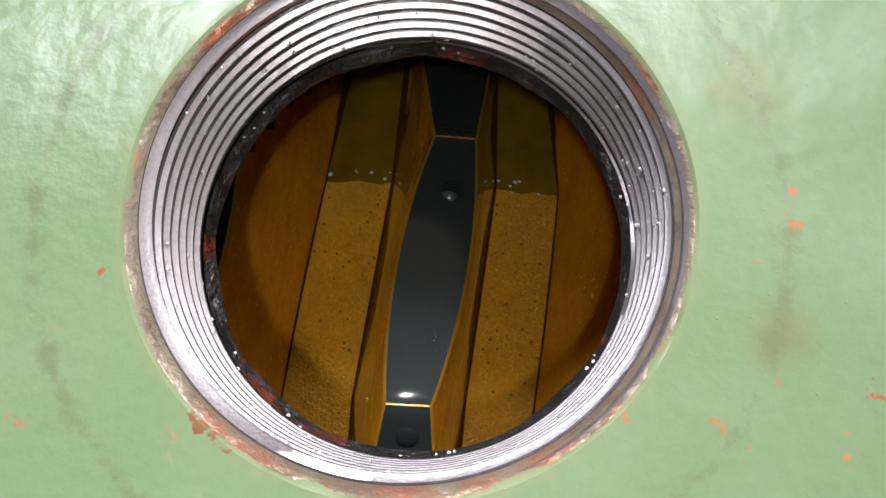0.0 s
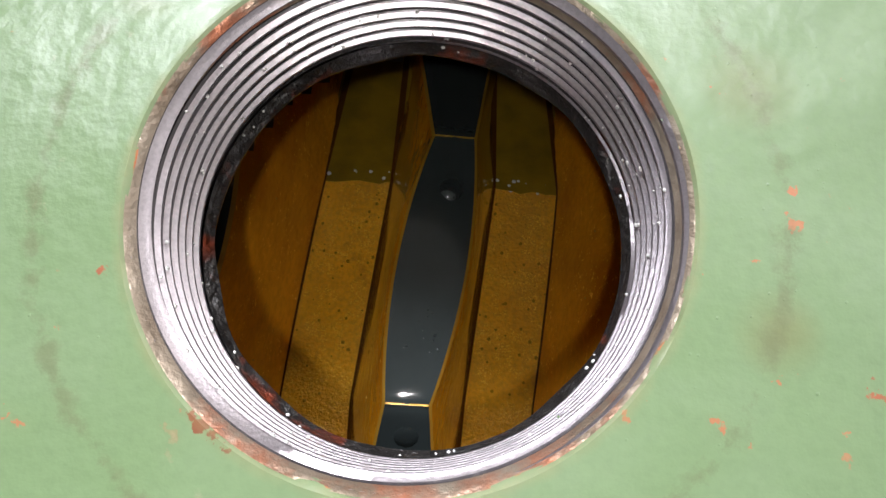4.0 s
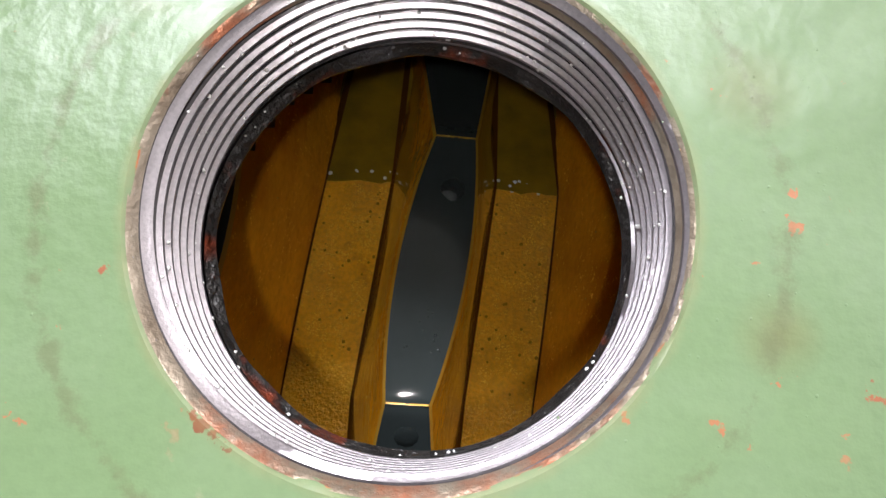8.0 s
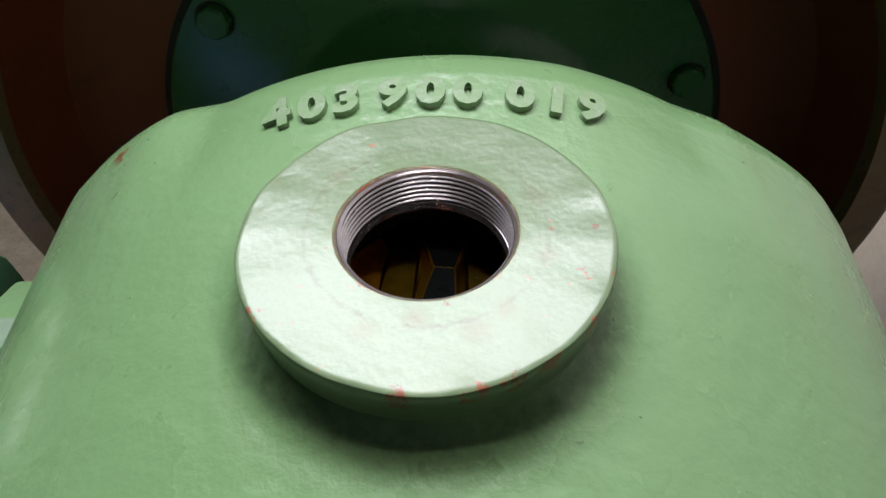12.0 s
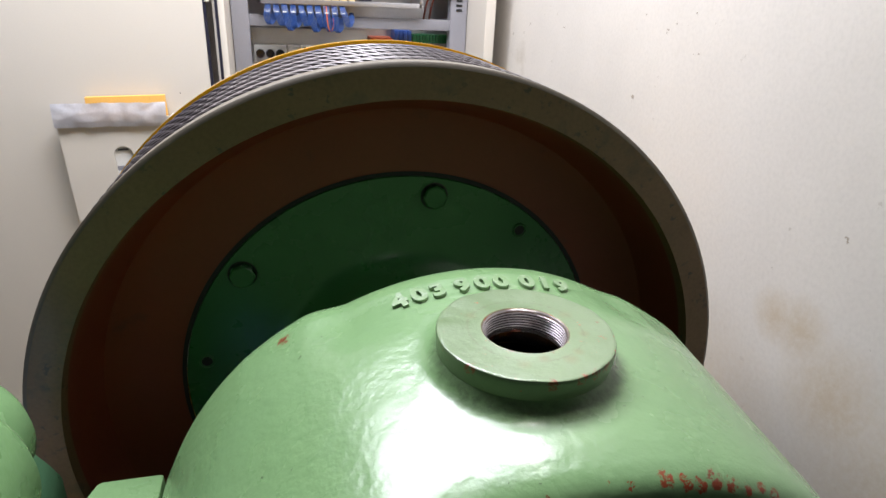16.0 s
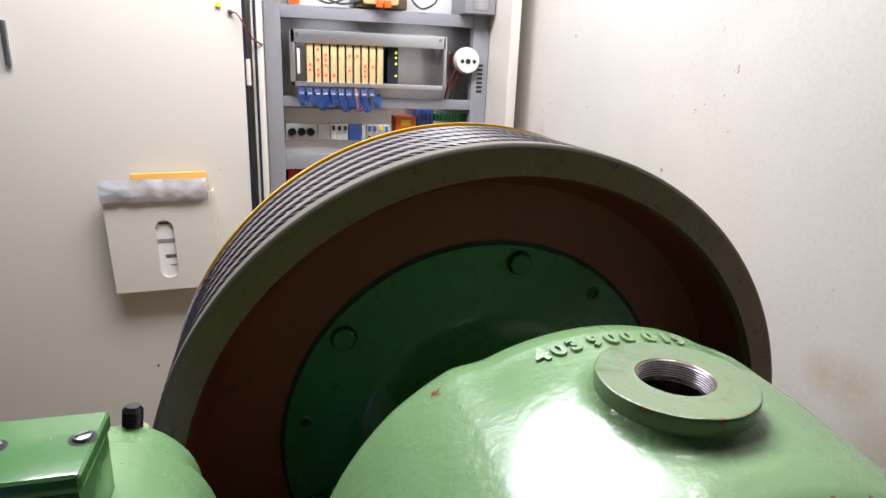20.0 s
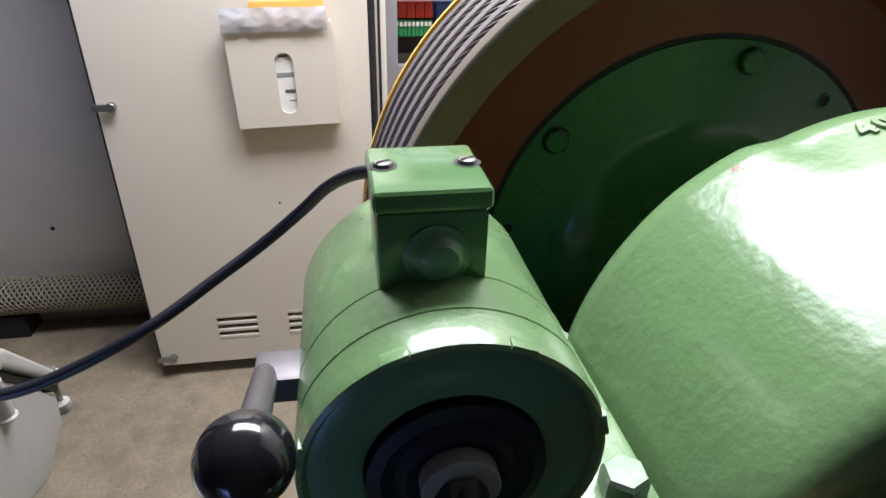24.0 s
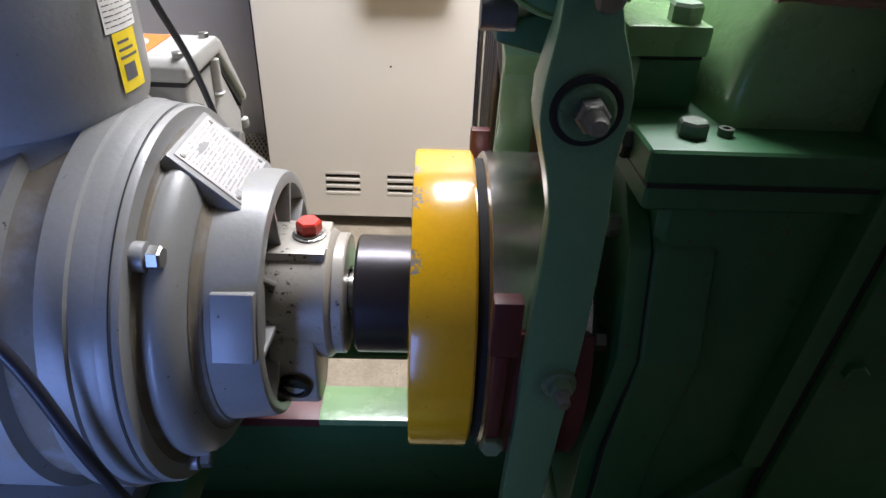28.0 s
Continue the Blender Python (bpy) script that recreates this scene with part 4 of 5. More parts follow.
hexr = part("lock_nut", hexagon(ROD + Vector((0, 0.002, 0)), (-0.03, -0.9, -0.35), 0.02, 0.012), M_coupling, brake, smooth=False)
tb = part("terminal_box", box(-0.380, -0.331, -0.031, 0.022, 1.098, 1.1415, 0.003), M_boxgreen, brake)
part("box_lid", box(-0.3815, -0.3295, -0.0325, 0.0235, 1.1415, 1.152, 0.0035, 3), M_boxgreen, tb)
part("entry_plug", lathe([(0, 0), (0.0, 0.0150), (0.002, 0.0150), (0.003, 0.0120), (0.0045, 0.0105), (0.0080, 0.0085), (0.0098, 0.0045), (0.0102, 0)], (-0.3540, -0.0308, 1.121), (0, -1, 0), 32), M_arm, tb, "round domed blanking plug")
for x in (-0.3745, -0.3360):
    part("screw_well", lathe([(0.0002, 0.0), (0.0002, 0.0064)], (x, -0.002, 1.152), (0, 0, 1), 20), M_dark, tb)
    s = part("lid_screw", lathe([(0, 0.0), (0.0003, 0.0046), (0.0016, 0.0040), (0.0022, 0.0)], (x, -0.002, 1.1522), (0, 0, 1), 20), M_bolt, tb)
    part("screw_slot", box(-0.0036, 0.0036, -0.0006, 0.0006, 0.0024, 0.0027, 0, 1, None, pose(x, -0.002, 1.1518, 0, 0, 30)), M_dark, s)
part("release_housing", lathe([(0.0, 0.054), (0.030, 0.053), (0.042, 0.046), (0.046, 0.030), (0.046, 0)], (BX, BY + 0.150, BZ), (0, 1, 0), 48), M_green, brake)
REL = Vector((-0.344, 0.104, 1.058))
part("release_boss", lathe([(0, 0.0150), (0.022, 0.0125), (0.030, 0.0118), (0.032, 0.010), (0.032, 0)], REL, (0.10, 0.08, 1), 24), M_green, brake)
part("painted_mark", box(-0.0040, 0.0040, -0.0130, -0.0119, 0.014, 0.028, 0.0002, 1, None, axis_frame(REL, (0.10, 0.08, 1))), M_motorlight, brake, "pale worn patch with a pen mark")
thread(brake, REL + Vector((0.0032, 0.0026, 0.032)), (0.10, 0.08, 1), 0.0068, 0.016, name="release_stud", mat=M_coupling)
# hand release lever with a ball knob
lev = part("release_lever", rod((-0.436, -0.018, 1.052), (-0.4295, -0.104, 1.0935), 0.0062, 16), M_steelpaint, brake, "bare grey steel lever")
part("ball_knob", lathe([(0.0159 * math.cos(radians(a)) * -1, 0.0160 * math.sin(radians(a))) for a in range(0, 181, 10)], (-0.4285, -0.116, 1.0995), (-0.2, -0.9, 0.3), 40), M_black, lev, "glossy black ball knob")
part("lever_block", box(-0.441, -0.416, -0.030, -0.006, 1.043, 1.058, 0.003), M_steelpaint, lev)
part("bracket_eye", rod((-0.415, -0.03, 0.967), (-0.385, -0.03, 0.967), 0.014, 20), M_steelpaint, brake)

# ---- brake bracket ----
brk = thing("brake_bracket", "green painted brake bracket bolted to the gear housing", "bracket")
part("top_plate", prism([(-0.300, -0.068), (-0.229, -0.064), (-0.231, 0.128), (-0.278, 0.128), (-0.30, 0.06)], "z", 0.945, 0.970, 0.004, 2), M_green, brk)
part("web_plate", prism([(-0.284, -0.0625), (-0.231, -0.0605), (-0.231, 0.115), (-0.284, 0.115)], "z", 0.9005, 0.9425, 0.004, 2), M_green_shaded, brk)
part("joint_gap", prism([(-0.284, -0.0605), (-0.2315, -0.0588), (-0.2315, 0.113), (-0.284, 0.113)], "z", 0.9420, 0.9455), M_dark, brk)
part("cradle", prism([(-0.40, 0.94), (-0.40, 0.962), (-0.30, 0.97), (-0.28, 0.945), (-0.31, 0.92)], "y", -0.02, 0.07, 0.006, 2), M_green_shaded, brk)
bolt(brk, (-0.250, 0.077, 0.970), (0, 0, 1), 0.024, 0.015, 5, 0.0, M_boltgreen)
bolt(brk, (-0.249, -0.046, 0.970), (0, 0, 1), 0.024, 0.015, 25, 0.0, M_boltgreen)

# ---- brake lever arms and shoes ----
MY, MZ = 0.0, 0.65           # axis of motor, coupling and brake drum, along x
drum_brake = thing("drum_brake", "green painted brake arms with dark red shoes hugging the drum", "brake")


def bow(v):
    """The arm is thinner at its head and bows outwards round the drum."""
    top = max(0.0, min(1.0, (v.z - 0.945) / 0.06))
    low = max(0.0, min(1.0, (0.895 - v.z) / 0.05))
    k = 1 - 0.043 * low
    front = v.y < -0.15
    y = v.y + (0.019 if front else -0.008) * top - (0.018 if front else 0.048) * low
    return Vector((-0.456 + (v.x + 0.456) * k, y, 1.076 + (v.z - 1.076) * k))


def brake_arm():
    rows = [(1.0435, -0.3535, -0.3495), (1.0410, -0.3605, -0.3425), (1.0350, -0.3660, -0.3372), (1.024, -0.3690, -0.3342), (1.005, -0.3705, -0.3325), (0.985, -0.3725, -0.3285), (0.965, -0.3765, -0.3220), (0.945, -0.3800, -0.3180), (0.925, -0.3800, -0.3180),
            (0.908, -0.3765, -0.3205), (0.892, -0.3720, -0.3215), (0.875, -0.3680, -0.3200), (0.85, -0.3640, -0.3180), (0.80, -0.3645, -0.3172), (0.75, -0.3655, -0.3172), (0.70, -0.3660, -0.3185), (0.62, -0.3670, -0.3220), (0.50, -0.3700, -0.3270), (0.42, -0.372, -0.330)]
    b = bmesh.new()
    loops = [[b.verts.new(bow(Vector(c))) for c in ((x0, -0.168, z), (x1, -0.168, z), (x1, -0.122, z), (x0, -0.122, z))] for z, x0, x1 in rows]
    for la, lb in zip(loops, loops[1:]):
        for k in range(4):
            b.faces.new((la[k], la[(k + 1) % 4], lb[(k + 1) % 4], lb[k]))
    b.faces.new(loops[0]), b.faces.new(loops[-1])
    bmesh.ops.recalc_face_normals(b, faces=b.faces[:])
    rim = [e for e in b.edges if abs(e.calc_face_angle(0)) > radians(40)]
    bmesh.ops.bevel(b, geom=rim, offset=0.003, segments=3, profile=0.6, affect="EDGES", clamp_overlap=True)
    arm = part("brake_arm", b, M_arm, drum_brake, "green painted cast brake arm")
    d = Vector((0, -0.92, -0.38)).normalized()
    p = Vector((-0.3505, -0.1485, 1.0240))
    # seat disc in near-black: the shadow above the nut is put into its colour
    part("nut_seat", lathe([(0, 0.0), (0.0, 0.0158), (0.0015, 0.0158), (0.002, 0)], p, d, 28), M_dark, arm)
    part("adjusting_nut", hexagon(p + d * 0.002, d, 0.0265, 0.012, 12), M_bolt, arm, smooth=False)
    thread(arm, p + d * 0.014, d, 0.0092, 0.030, 0.0024)
    # thin near-black ring; the recess's shade is painted, not sunk
    part("pivot_shade_ring", lathe([(-0.0004, 0.0255), (0.0008, 0.0248), (0.0008, 0.0195)], (-0.3490, -0.1685, 0.934), (0, -1, 0), 40), M_dark, arm)
    part("pivot_boss", lathe([(0, 0.0205), (0.004, 0.0200), (0.006, 0.0175), (0.006, 0)], (-0.3490, -0.168, 0.934), (0, -1, 0), 40), M_arm, arm)
    part("pivot_nut", hexagon((-0.3480, -0.174, 0.935), (0, -1, 0), 0.021, 0.012, 8), M_bolt, arm, smooth=False)
    thread(arm, (-0.3480, -0.186, 0.935), (0, -1, 0), 0.0075, 0.016)
    q = Vector((-0.338, -0.186, 0.697))
    part("shoe_pin_washer", lathe([(0, 0), (0, 0.0155), (0.004, 0.0145), (0.004, 0)], q, (0, -1, 0), 32), M_boltgreen, arm)
    part("shoe_pin_nut", hexagon(q + Vector((0, -0.004, 0)), (0, -1, 0), 0.018, 0.010, 3), M_boltgreen, arm, smooth=False)
    thread(arm, q + Vector((0, -0.014, 0)), (0, -1, 0), 0.006, 0.013)
    return arm


front_arm = brake_arm()
rear_arm = new("brake_arm", front_arm.data)
rear_arm.parent, rear_arm.matrix_basis = drum_brake, Matrix.Diagonal((1, -1, 1, 1))
for sgn in (-1, 1):
    a0 = 154 if sgn < 0 else -26
    rows = [math.radians(a0 + 52 * i / 16) for i in range(17)]
    out = [(MY + 0.1667 * math.cos(a), MZ + 0.1667 * math.sin(a)) for a in rows] + [(MY + 0.1765 * math.cos(a), MZ + 0.1765 * math.sin(a)) for a in rows[::-1]]
    shoe = part("brake_shoe", prism(out, "x", -0.388, -0.305, 0.002), M_redshoe, drum_brake, "dark red painted brake shoe")
    y0, y1 = sorted((sgn * 0.172, sgn * 0.188))
    part("shoe_head", box(-0.401, -0.376, y0, y1, 0.726, 0.783, 0.003), M_redshoe, shoe)
    part("shoe_rib", box(-0.396, -0.384, y0, y1, 0.60, 0.727, 0.003), M_redshoe, shoe)
    if sgn < 0:
        part("shoe_bolt", hexagon((-0.390, -0.184, 0.618), (-0.1, -1, 0), 0.019, 0.010, 5), M_boltgreen, shoe, smooth=False)

# ---- motor shaft, coupling, wheel and drum ----
drive = thing("brake_drum_coupling", "polished steel brake drum with a yellow hand wheel and dark coupling", "brake drum")
part("drum", lathe([(0, 0.08), (0, 0.162), (0.003, 0.1655), (0.0925, 0.1655), (0.096, 0.162), (0.096, 0.0)], (-0.3975, MY, MZ), (1, 0, 0), 128), M_drum, drive)
part("drum_gap", lathe([(0, 0.06), (0, 0.157), (0.009, 0.157), (0.009, 0.06)], (-0.4062, MY, MZ), (1, 0, 0), 96), M_dark, drive)
part("hand_wheel", lathe([(0, 0.06), (0, 0.150), (0.0015, 0.1645), (0.004, 0.166), (0.060, 0.166), (0.0625, 0.1635), (0.064, 0.15), (0.064, 0.06)], (-0.470, MY, MZ), (1, 0, 0), 128), M_yellow, drive, "bright yellow enamelled hand wheel")
part("coupling_sleeve", lathe([(0, 0.0), (0, 0.064), (0.003, 0.0673), (0.06, 0.0673), (0.0612, 0.06)], (-0.531, MY, MZ), (1, 0, 0), 96), M_coupling, drive, "dark burnished coupling sleeve")
part("shaft", rod((-0.60, MY, MZ), (-0.53, MY, MZ), 0.024, 32), M_steel, drive)
part("worm_shaft", rod((-0.29, MY, MZ), (-0.24, MY, MZ), 0.035, 32), M_steel, drive)
bolt(drive, (-0.545, -0.02, 0.667), (-1, 0, 0), 0.01, 0.008)
for a in range(0, 360, 45):
    bolt(drive, (-0.286, MY + 0.085 * math.cos(radians(a)), MZ + 0.085 * math.sin(radians(a))), (1, 0, 0), 0.019, 0.01, a, mat=M_shadedbolt)

# ---- motor ----
motor = thing("electric_motor", "grey painted electric lift motor with ventilated end shield", "motor")
part("bearing_hub", lathe([(0, 0.0), (0, 0.070), (0.003, 0.074), (0.072, 0.074), (0.076, 0.071), (0.078, 0.066), (0.083, 0.066), (0.085, 0.064), (0.085, 0.03)], (-0.632, MY, MZ), (1, 0, 0), 80), M_hubgrey, motor)
part("hub_collar", lathe([(0, 0.066), (0.0005, 0.069), (0.010, 0.069), (0.012, 0.067), (0.012, 0.03)], (-0.553, MY, MZ), (1, 0, 0), 80), M_hubgrey, motor)
part("clamp_lug", box(-0.626, -0.560, -0.035, 0.035, 0.700, 0.7245, 0.004), M_hubgrey, motor)
part("drain_lug", prism([(-0.078, 0.560), (-0.074, 0.640), (-0.02, 0.66), (0.0, 0.56), (-0.03, 0.535), (-0.068, 0.542)], "x", -0.622, -0.570, 0.006, 3), M_hubgrey, motor)
drain = part("drain_plug", lathe([(0, 0.0), (0, 0.019), (0.006, 0.0185), (0.007, 0.0125), (0.002, 0.0115), (0.002, 0)], (-0.596, -0.076, 0.578), (-0.05, -0.95, -0.2), 28), M_coupling, motor)
part("plug_socket", lathe([(0.0022, 0.0), (0.0022, 0.0114)], (-0.596, -0.076, 0.578), (-0.05, -0.95, -0.2), 24), M_dark, drain)
capw = part("filler_cap", lathe([(0, 0), (0, 0.0185), (0.002, 0.0185), (0.003, 0.0155), (0.005, 0.0155), (0.005, 0)], (-0.582, 0.004, 0.7245), (0, 0, 1), 32), M_bolt, motor)
part("red_hex_cap", hexagon((-0.582, 0.004, 0.7295), (0, 0, 1), 0.024, 0.013, 12), M_red, capw, "red painted hexagon cap", smooth=False)
# end shield: cone with windows between spokes
part("shield_cone", lathe([(0.0, 0.207), (0.016, 0.206), (0.019, 0.204), (0.020, 0.184), (0.0215, 0.1795), (0.025, 0.1795), (0.031, 0.1815), (0.038, 0.1800), (0.045, 0.1745), (0.050, 0.1665), (0.0535, 0.1565), (0.056, 0.1475), (0.060, 0.1435), (0.068, 0.142), (0.105, 0.1385), (0.112, 0.1365), (0.1135, 0.133), (0.1135, 0.124), (0.100, 0.122)], (-0.722, MY, MZ), (1, 0, 0), 112), M_motor, motor, "grey cast end shield")
M_dust = material("settled_dust", (0.15, 0.125, 0.09), 0.8, 0, scale=22, fine=200, bump=0.2, stain=(0.19, 0.185, 0.175), stain_scale=18, stain_low=0.50)
part("dusty_groove", lathe([(0.0200, 0.1880), (0.0208, 0.1845), (0.0222, 0.1808), (0.0250, 0.1803)], (-0.722, MY, MZ), (1, 0, 0), 112), M_dust, motor, "brown dust in the groove")
part("dusty_groove", lathe([(0.0550, 0.1535), (0.0565, 0.1484), (0.0603, 0.1446), (0.064, 0.1439)], (-0.722, MY, MZ), (1, 0, 0), 112), M_dust, motor, "brown dust in the groove")
part("dusty_groove", lathe([(0.3995, 0.2010), (0.402, 0.1995), (0.424, 0.1995), (0.427, 0.2010)], (-1.20, MY, MZ), (1, 0, 0), 112), M_dust, motor, "brown dust in the groove")
part("seam_line", lathe([(0, 0.2078), (0.0016, 0.2078)], (-0.7110, MY, MZ), (1, 0, 0), 112), M_dark, motor)
# black disc behind the spokes: the dark inside is put into its colour
part("shield_back", lathe([(0.02, 0.0), (0.02, 0.1235)], (-0.658, MY, MZ), (1, 0, 0), 64), M_dark, motor)
for k in range(10):
    a = 36 * k + 12
    part("spoke", box(-0.66, -0.6085, -0.0032, 0.0032, 0.066, 0.128, 0.002, 2, None, Matrix.Translation((0, MY, MZ)) @ pose(0, 0, 0, a, 0, 0)), M_motor, motor)
part("front_lug", box(-0.652, -0.6115, -0.1435, -0.10, -0.034, 0.034, 0.003, 3, None, Matrix.Translation((0, MY, MZ)) @ pose(0, 0, 0, -22, 0, 0)), M_motor, motor)
# stator frame
part("stator_frame", lathe([(0, 0.0), (0, 0.20), (0.01, 0.21), (0.30, 0.21), (0.394, 0.212), (0.400, 0.199), (0.426, 0.199), (0.433, 0.211), (0.456, 0.2115), (0.458, 0.2085), (0.470, 0.2085), (0.478, 0.207)], (-1.20, MY, MZ), (1, 0, 0), 112), M_motor, motor)
for a in (45, 135, 225, 315):
    yy, zz = MY + 0.183 * math.cos(radians(a)), MZ + 0.183 * math.sin(radians(a))
    lug = part("flange_lug", lathe([(0, 0), (0, 0.0145), (0.020, 0.0135), (0.022, 0.0)], (-0.712, yy, zz), (1, 0, 0), 24), M_motor, motor)
    bolt(lug, (-0.690, yy, zz), (1, 0, 0), 0.019, 0.011, a)
# name plate block
npm = Matrix.Translation((-0.663, 0.008, 0.809)) @ Matrix(((0, -0.73, 0.683, 0), (1, 0, 0, 0), (0, 0.683, 0.73, 0), (0, 0, 0, 1)))
blk = part("plate_block", box(-0.057, 0.057, -0.046, 0.044, -0.05, 0.0, 0.004, 2, None, npm), M_motor, motor)
pl = part("name_plate", box(-0.049, 0.049, -0.038, 0.038, 0.0002, 0.0012, 0.0003, 1, None, npm), M_plate, blk, "etched metal rating plate, too fine to read")
rng = random.Random(31)
b = bmesh.new()
for k in range(17):
    a = -0.043 + (0.014 if k > 13 else 0.0)
    while a < 0.036:
        e = min(a + rng.uniform(0.003, 0.014), 0.039)
        box(a, e, 0.0330 - k * 0.0042, 0.0330 - k * 0.0042 + rng.choice((0.0008, 0.0013, 0.0018)), 0.0012, 0.0014, 0, 1, b, npm)
        a = e + rng.uniform(0.0012, 0.006)
tagged(part("plate_print", b, M_faint, pl), "", "", "", "stuff")
part("plate_mark", box(-0.040, -0.031, -0.036, -0.026, 0.0012, 0.0014, 0, 1, None, npm), M_faint, pl)
for x, y in ((-0.043, -0.0315), (0.043, -0.0315), (-0.043, 0.0315), (0.043, 0.0315)):
    part("rivet", lathe([(0, 0.003), (0.001, 0.0026), (0.0016, 0)], npm @ Vector((x, y, 0.0012)), npm.to_3x3() @ Vector((0, 0, 1)), 14), M_bolt, pl)
part("motor_foot", box(-1.18, -0.78, -0.19, 0.19, 0.42, 0.455, 0.005), M_motor, motor)
# blower on top
blower = thing("blower_unit", "grey rounded blower unit with warning stickers on the motor", "blower")
part("blower_shell", lathe([(0, 0.0), (0, 0.118), (0.006, 0.128), (0.02, 0.132), (0.125, 0.134), (0.148, 0.128), (0.158, 0.11), (0.163, 0)], (-0.872, 0.030, 0.851), (0, 0, 1), 80), M_motor, blower)
part("blower_neck", lathe([(-0.085, 0.175), (-0.055, 0.158), (-0.030, 0.140), (-0.010, 0.127), (0.006, 0.120)], (-0.872, 0.030, 0.851), (0, 0, 1), 72), M_motor, blower)
def on_shell(a0, a1, z0, z1, r, name, mat, parent, lab=""):
    return part(name, lathe([(z0 - 0.865, r), (z1 - 0.865, r)], (-0.872, 0.030, 0.862), (0, 0, 1), 14, a0 + 180, a1 + 180), mat, parent, lab)
st1 = on_shell(-16, 6, 0.935, 0.992, 0.1343, "text_sticker", M_paper, blower, "white sticker with unreadable print")
for k in range(11):
    a = -15.0
    while a < 4:
        e = min(a + 1.5 + (k * 7 + int(a * 3)) % 5, 5.2)
        on_shell(a, e, 0.9395 + k * 0.0046, 0.9405 + k * 0.0046, 0.1346, "print_line", M_print, st1)
        a = e + 0.9
st2 = on_shell(-13, 3, 0.880, 0.934, 0.1342, "warning_sticker", M_yellowlab, blower, "yellow warning sticker")
on_shell(-10, -2, 0.890, 0.905, 0.1345, "warning_symbol", M_print, st2)
for k in range(3):
    on_shell(-11, 1 - k * 2, 0.910 + k * 0.007, 0.9125 + k * 0.007, 0.1345, "print_line", M_print, st2)
# terminal box
tbox = thing("motor_terminal_box", "light grey motor terminal box with an orange sticker", "terminal box")
part("box_body", prism([(0.17, 0.70), (0.17, 0.84), (0.283, 0.84), (0.372, 0.728), (0.366, 0.690), (0.30, 0.66)], "x", -0.97, -0.752, 0.010, 4), M_motorlight, tbox)
part("box_lid", prism([(0.160, 0.835), (0.160, 0.852), (0.17, 0.862), (0.284, 0.862), (0.302, 0.852), (0.384, 0.750), (0.377, 0.741), (0.288, 0.838)], "x", -0.98, -0.744, 0.007, 4), M_motorlight, tbox)
part("lid_gap", prism([(0.164, 0.829), (0.164, 0.8365), (0.285, 0.8365), (0.374, 0.7400), (0.369, 0.7340), (0.281, 0.829)], "x", -0.972, -0.7505, 0), M_dark, tbox)
part("lid_tab", lathe([(0, 0.0), (0, 0.011), (0.004, 0.012), (0.011, 0.011), (0.012, 0.0)], (-0.757, 0.380, 0.742), (0, 0, 1), 20), M_motorlight, tbox)
part("body_tab", lathe([(0, 0.0), (0, 0.010), (0.004, 0.012), (0.014, 0.011), (0.015, 0.0)], (-0.757, 0.378, 0.696), (0, 0, 1), 20), M_motorlight, tbox)
part("screw_boss", lathe([(0, 0.0), (0, 0.006), (0.006, 0.011), (0.008, 0.0085), (0.052, 0.0085), (0.055, 0.0)], (-0.7505, 0.272, 0.782), (0, 0, 1), 20), M_motorlight, tbox)
st = part("orange_sticker", box(-0.93, -0.80, 0.185, 0.275, 0.8625, 0.8632, 0), M_orange, tbox, "orange hazard sticker")
part("sticker_ring", lathe([(0.0, 0.020), (0.0003, 0.021), (0.0003, 0.030), (0, 0.031)], (-0.845, 0.23, 0.8633), (0, 0, 1), 32), M_motorlight, st)
part("sticker_bar", box(-0.868, -0.825, 0.226, 0.234, 0.8633, 0.8637, 0, 1, None), M_motorlight, st)
for x, y, z in ((-0.757, 0.175, 0.862), (-0.757, 0.381, 0.754), (-0.757, 0.272, 0.862)):
    bolt(tbox, (x, y, z), (0, 0, 1), 0.012, 0.007)
part("lid_screw", rod((-0.757, 0.381, 0.705), (-0.757, 0.381, 0.745), 0.0035, 10), M_bolt, tbox)

# ---- bed frame ----
bed = thing("machine_bed", "green painted steel bed beams under motor and gear", "frame")
# webs take the shaded green, top flanges the lit one: shade put into colour
for y0, y1, z1 in ((0.325, 0.40, 0.455), (0.032, 0.098, 0.40), (-0.34, -0.27, 0.34)):
    beam = part("beam", join(box(-1.5, 0.42, (y0 + y1) / 2 - 0.006, (y0 + y1) / 2 + 0.006, z1 - 0.2, z1 - 0.012, 0), box(-1.5, 0.42, y0, y1, z1 - 0.212, z1 - 0.2, 0.002)), M_green_shaded, bed)
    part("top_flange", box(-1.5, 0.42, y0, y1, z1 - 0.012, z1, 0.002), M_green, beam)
for x in (-1.4, 0.3):
    part("leg", box(x, x + 0.08, -0.30, 0.38, FLOOR, 0.155, 0.004), M_green_shaded, bed)
bolt(bed, (-0.276, 0.365, 0.455), (0, 0, 1), 0.026, 0.016, 10, 0.0, M_boltgreen, stud=0.014)
for y in (0.342, 0.366):
    part("slot_bar", box(-0.775, -0.700, y, y + 0.007, 0.4552, 0.4615, 0.001), M_dark, bed)
part("red_primed_end", box(-0.76, -0.60, 0.0315, 0.0985, 0.385, 0.4006, 0.001), M_redshoe, bed, "red primed bare patch of the beam")
part("cross_plate", box(-1.2, -0.74, -0.25, 0.35, 0.36, 0.42, 0.004), M_green_shaded, bed)
part("gear_plate", box(-0.30, 0.28, -0.25, 0.35, 0.29, 0.33, 0.004), M_green_shaded, bed)

# ---- stick ----
b = bmesh.new()
rings = []
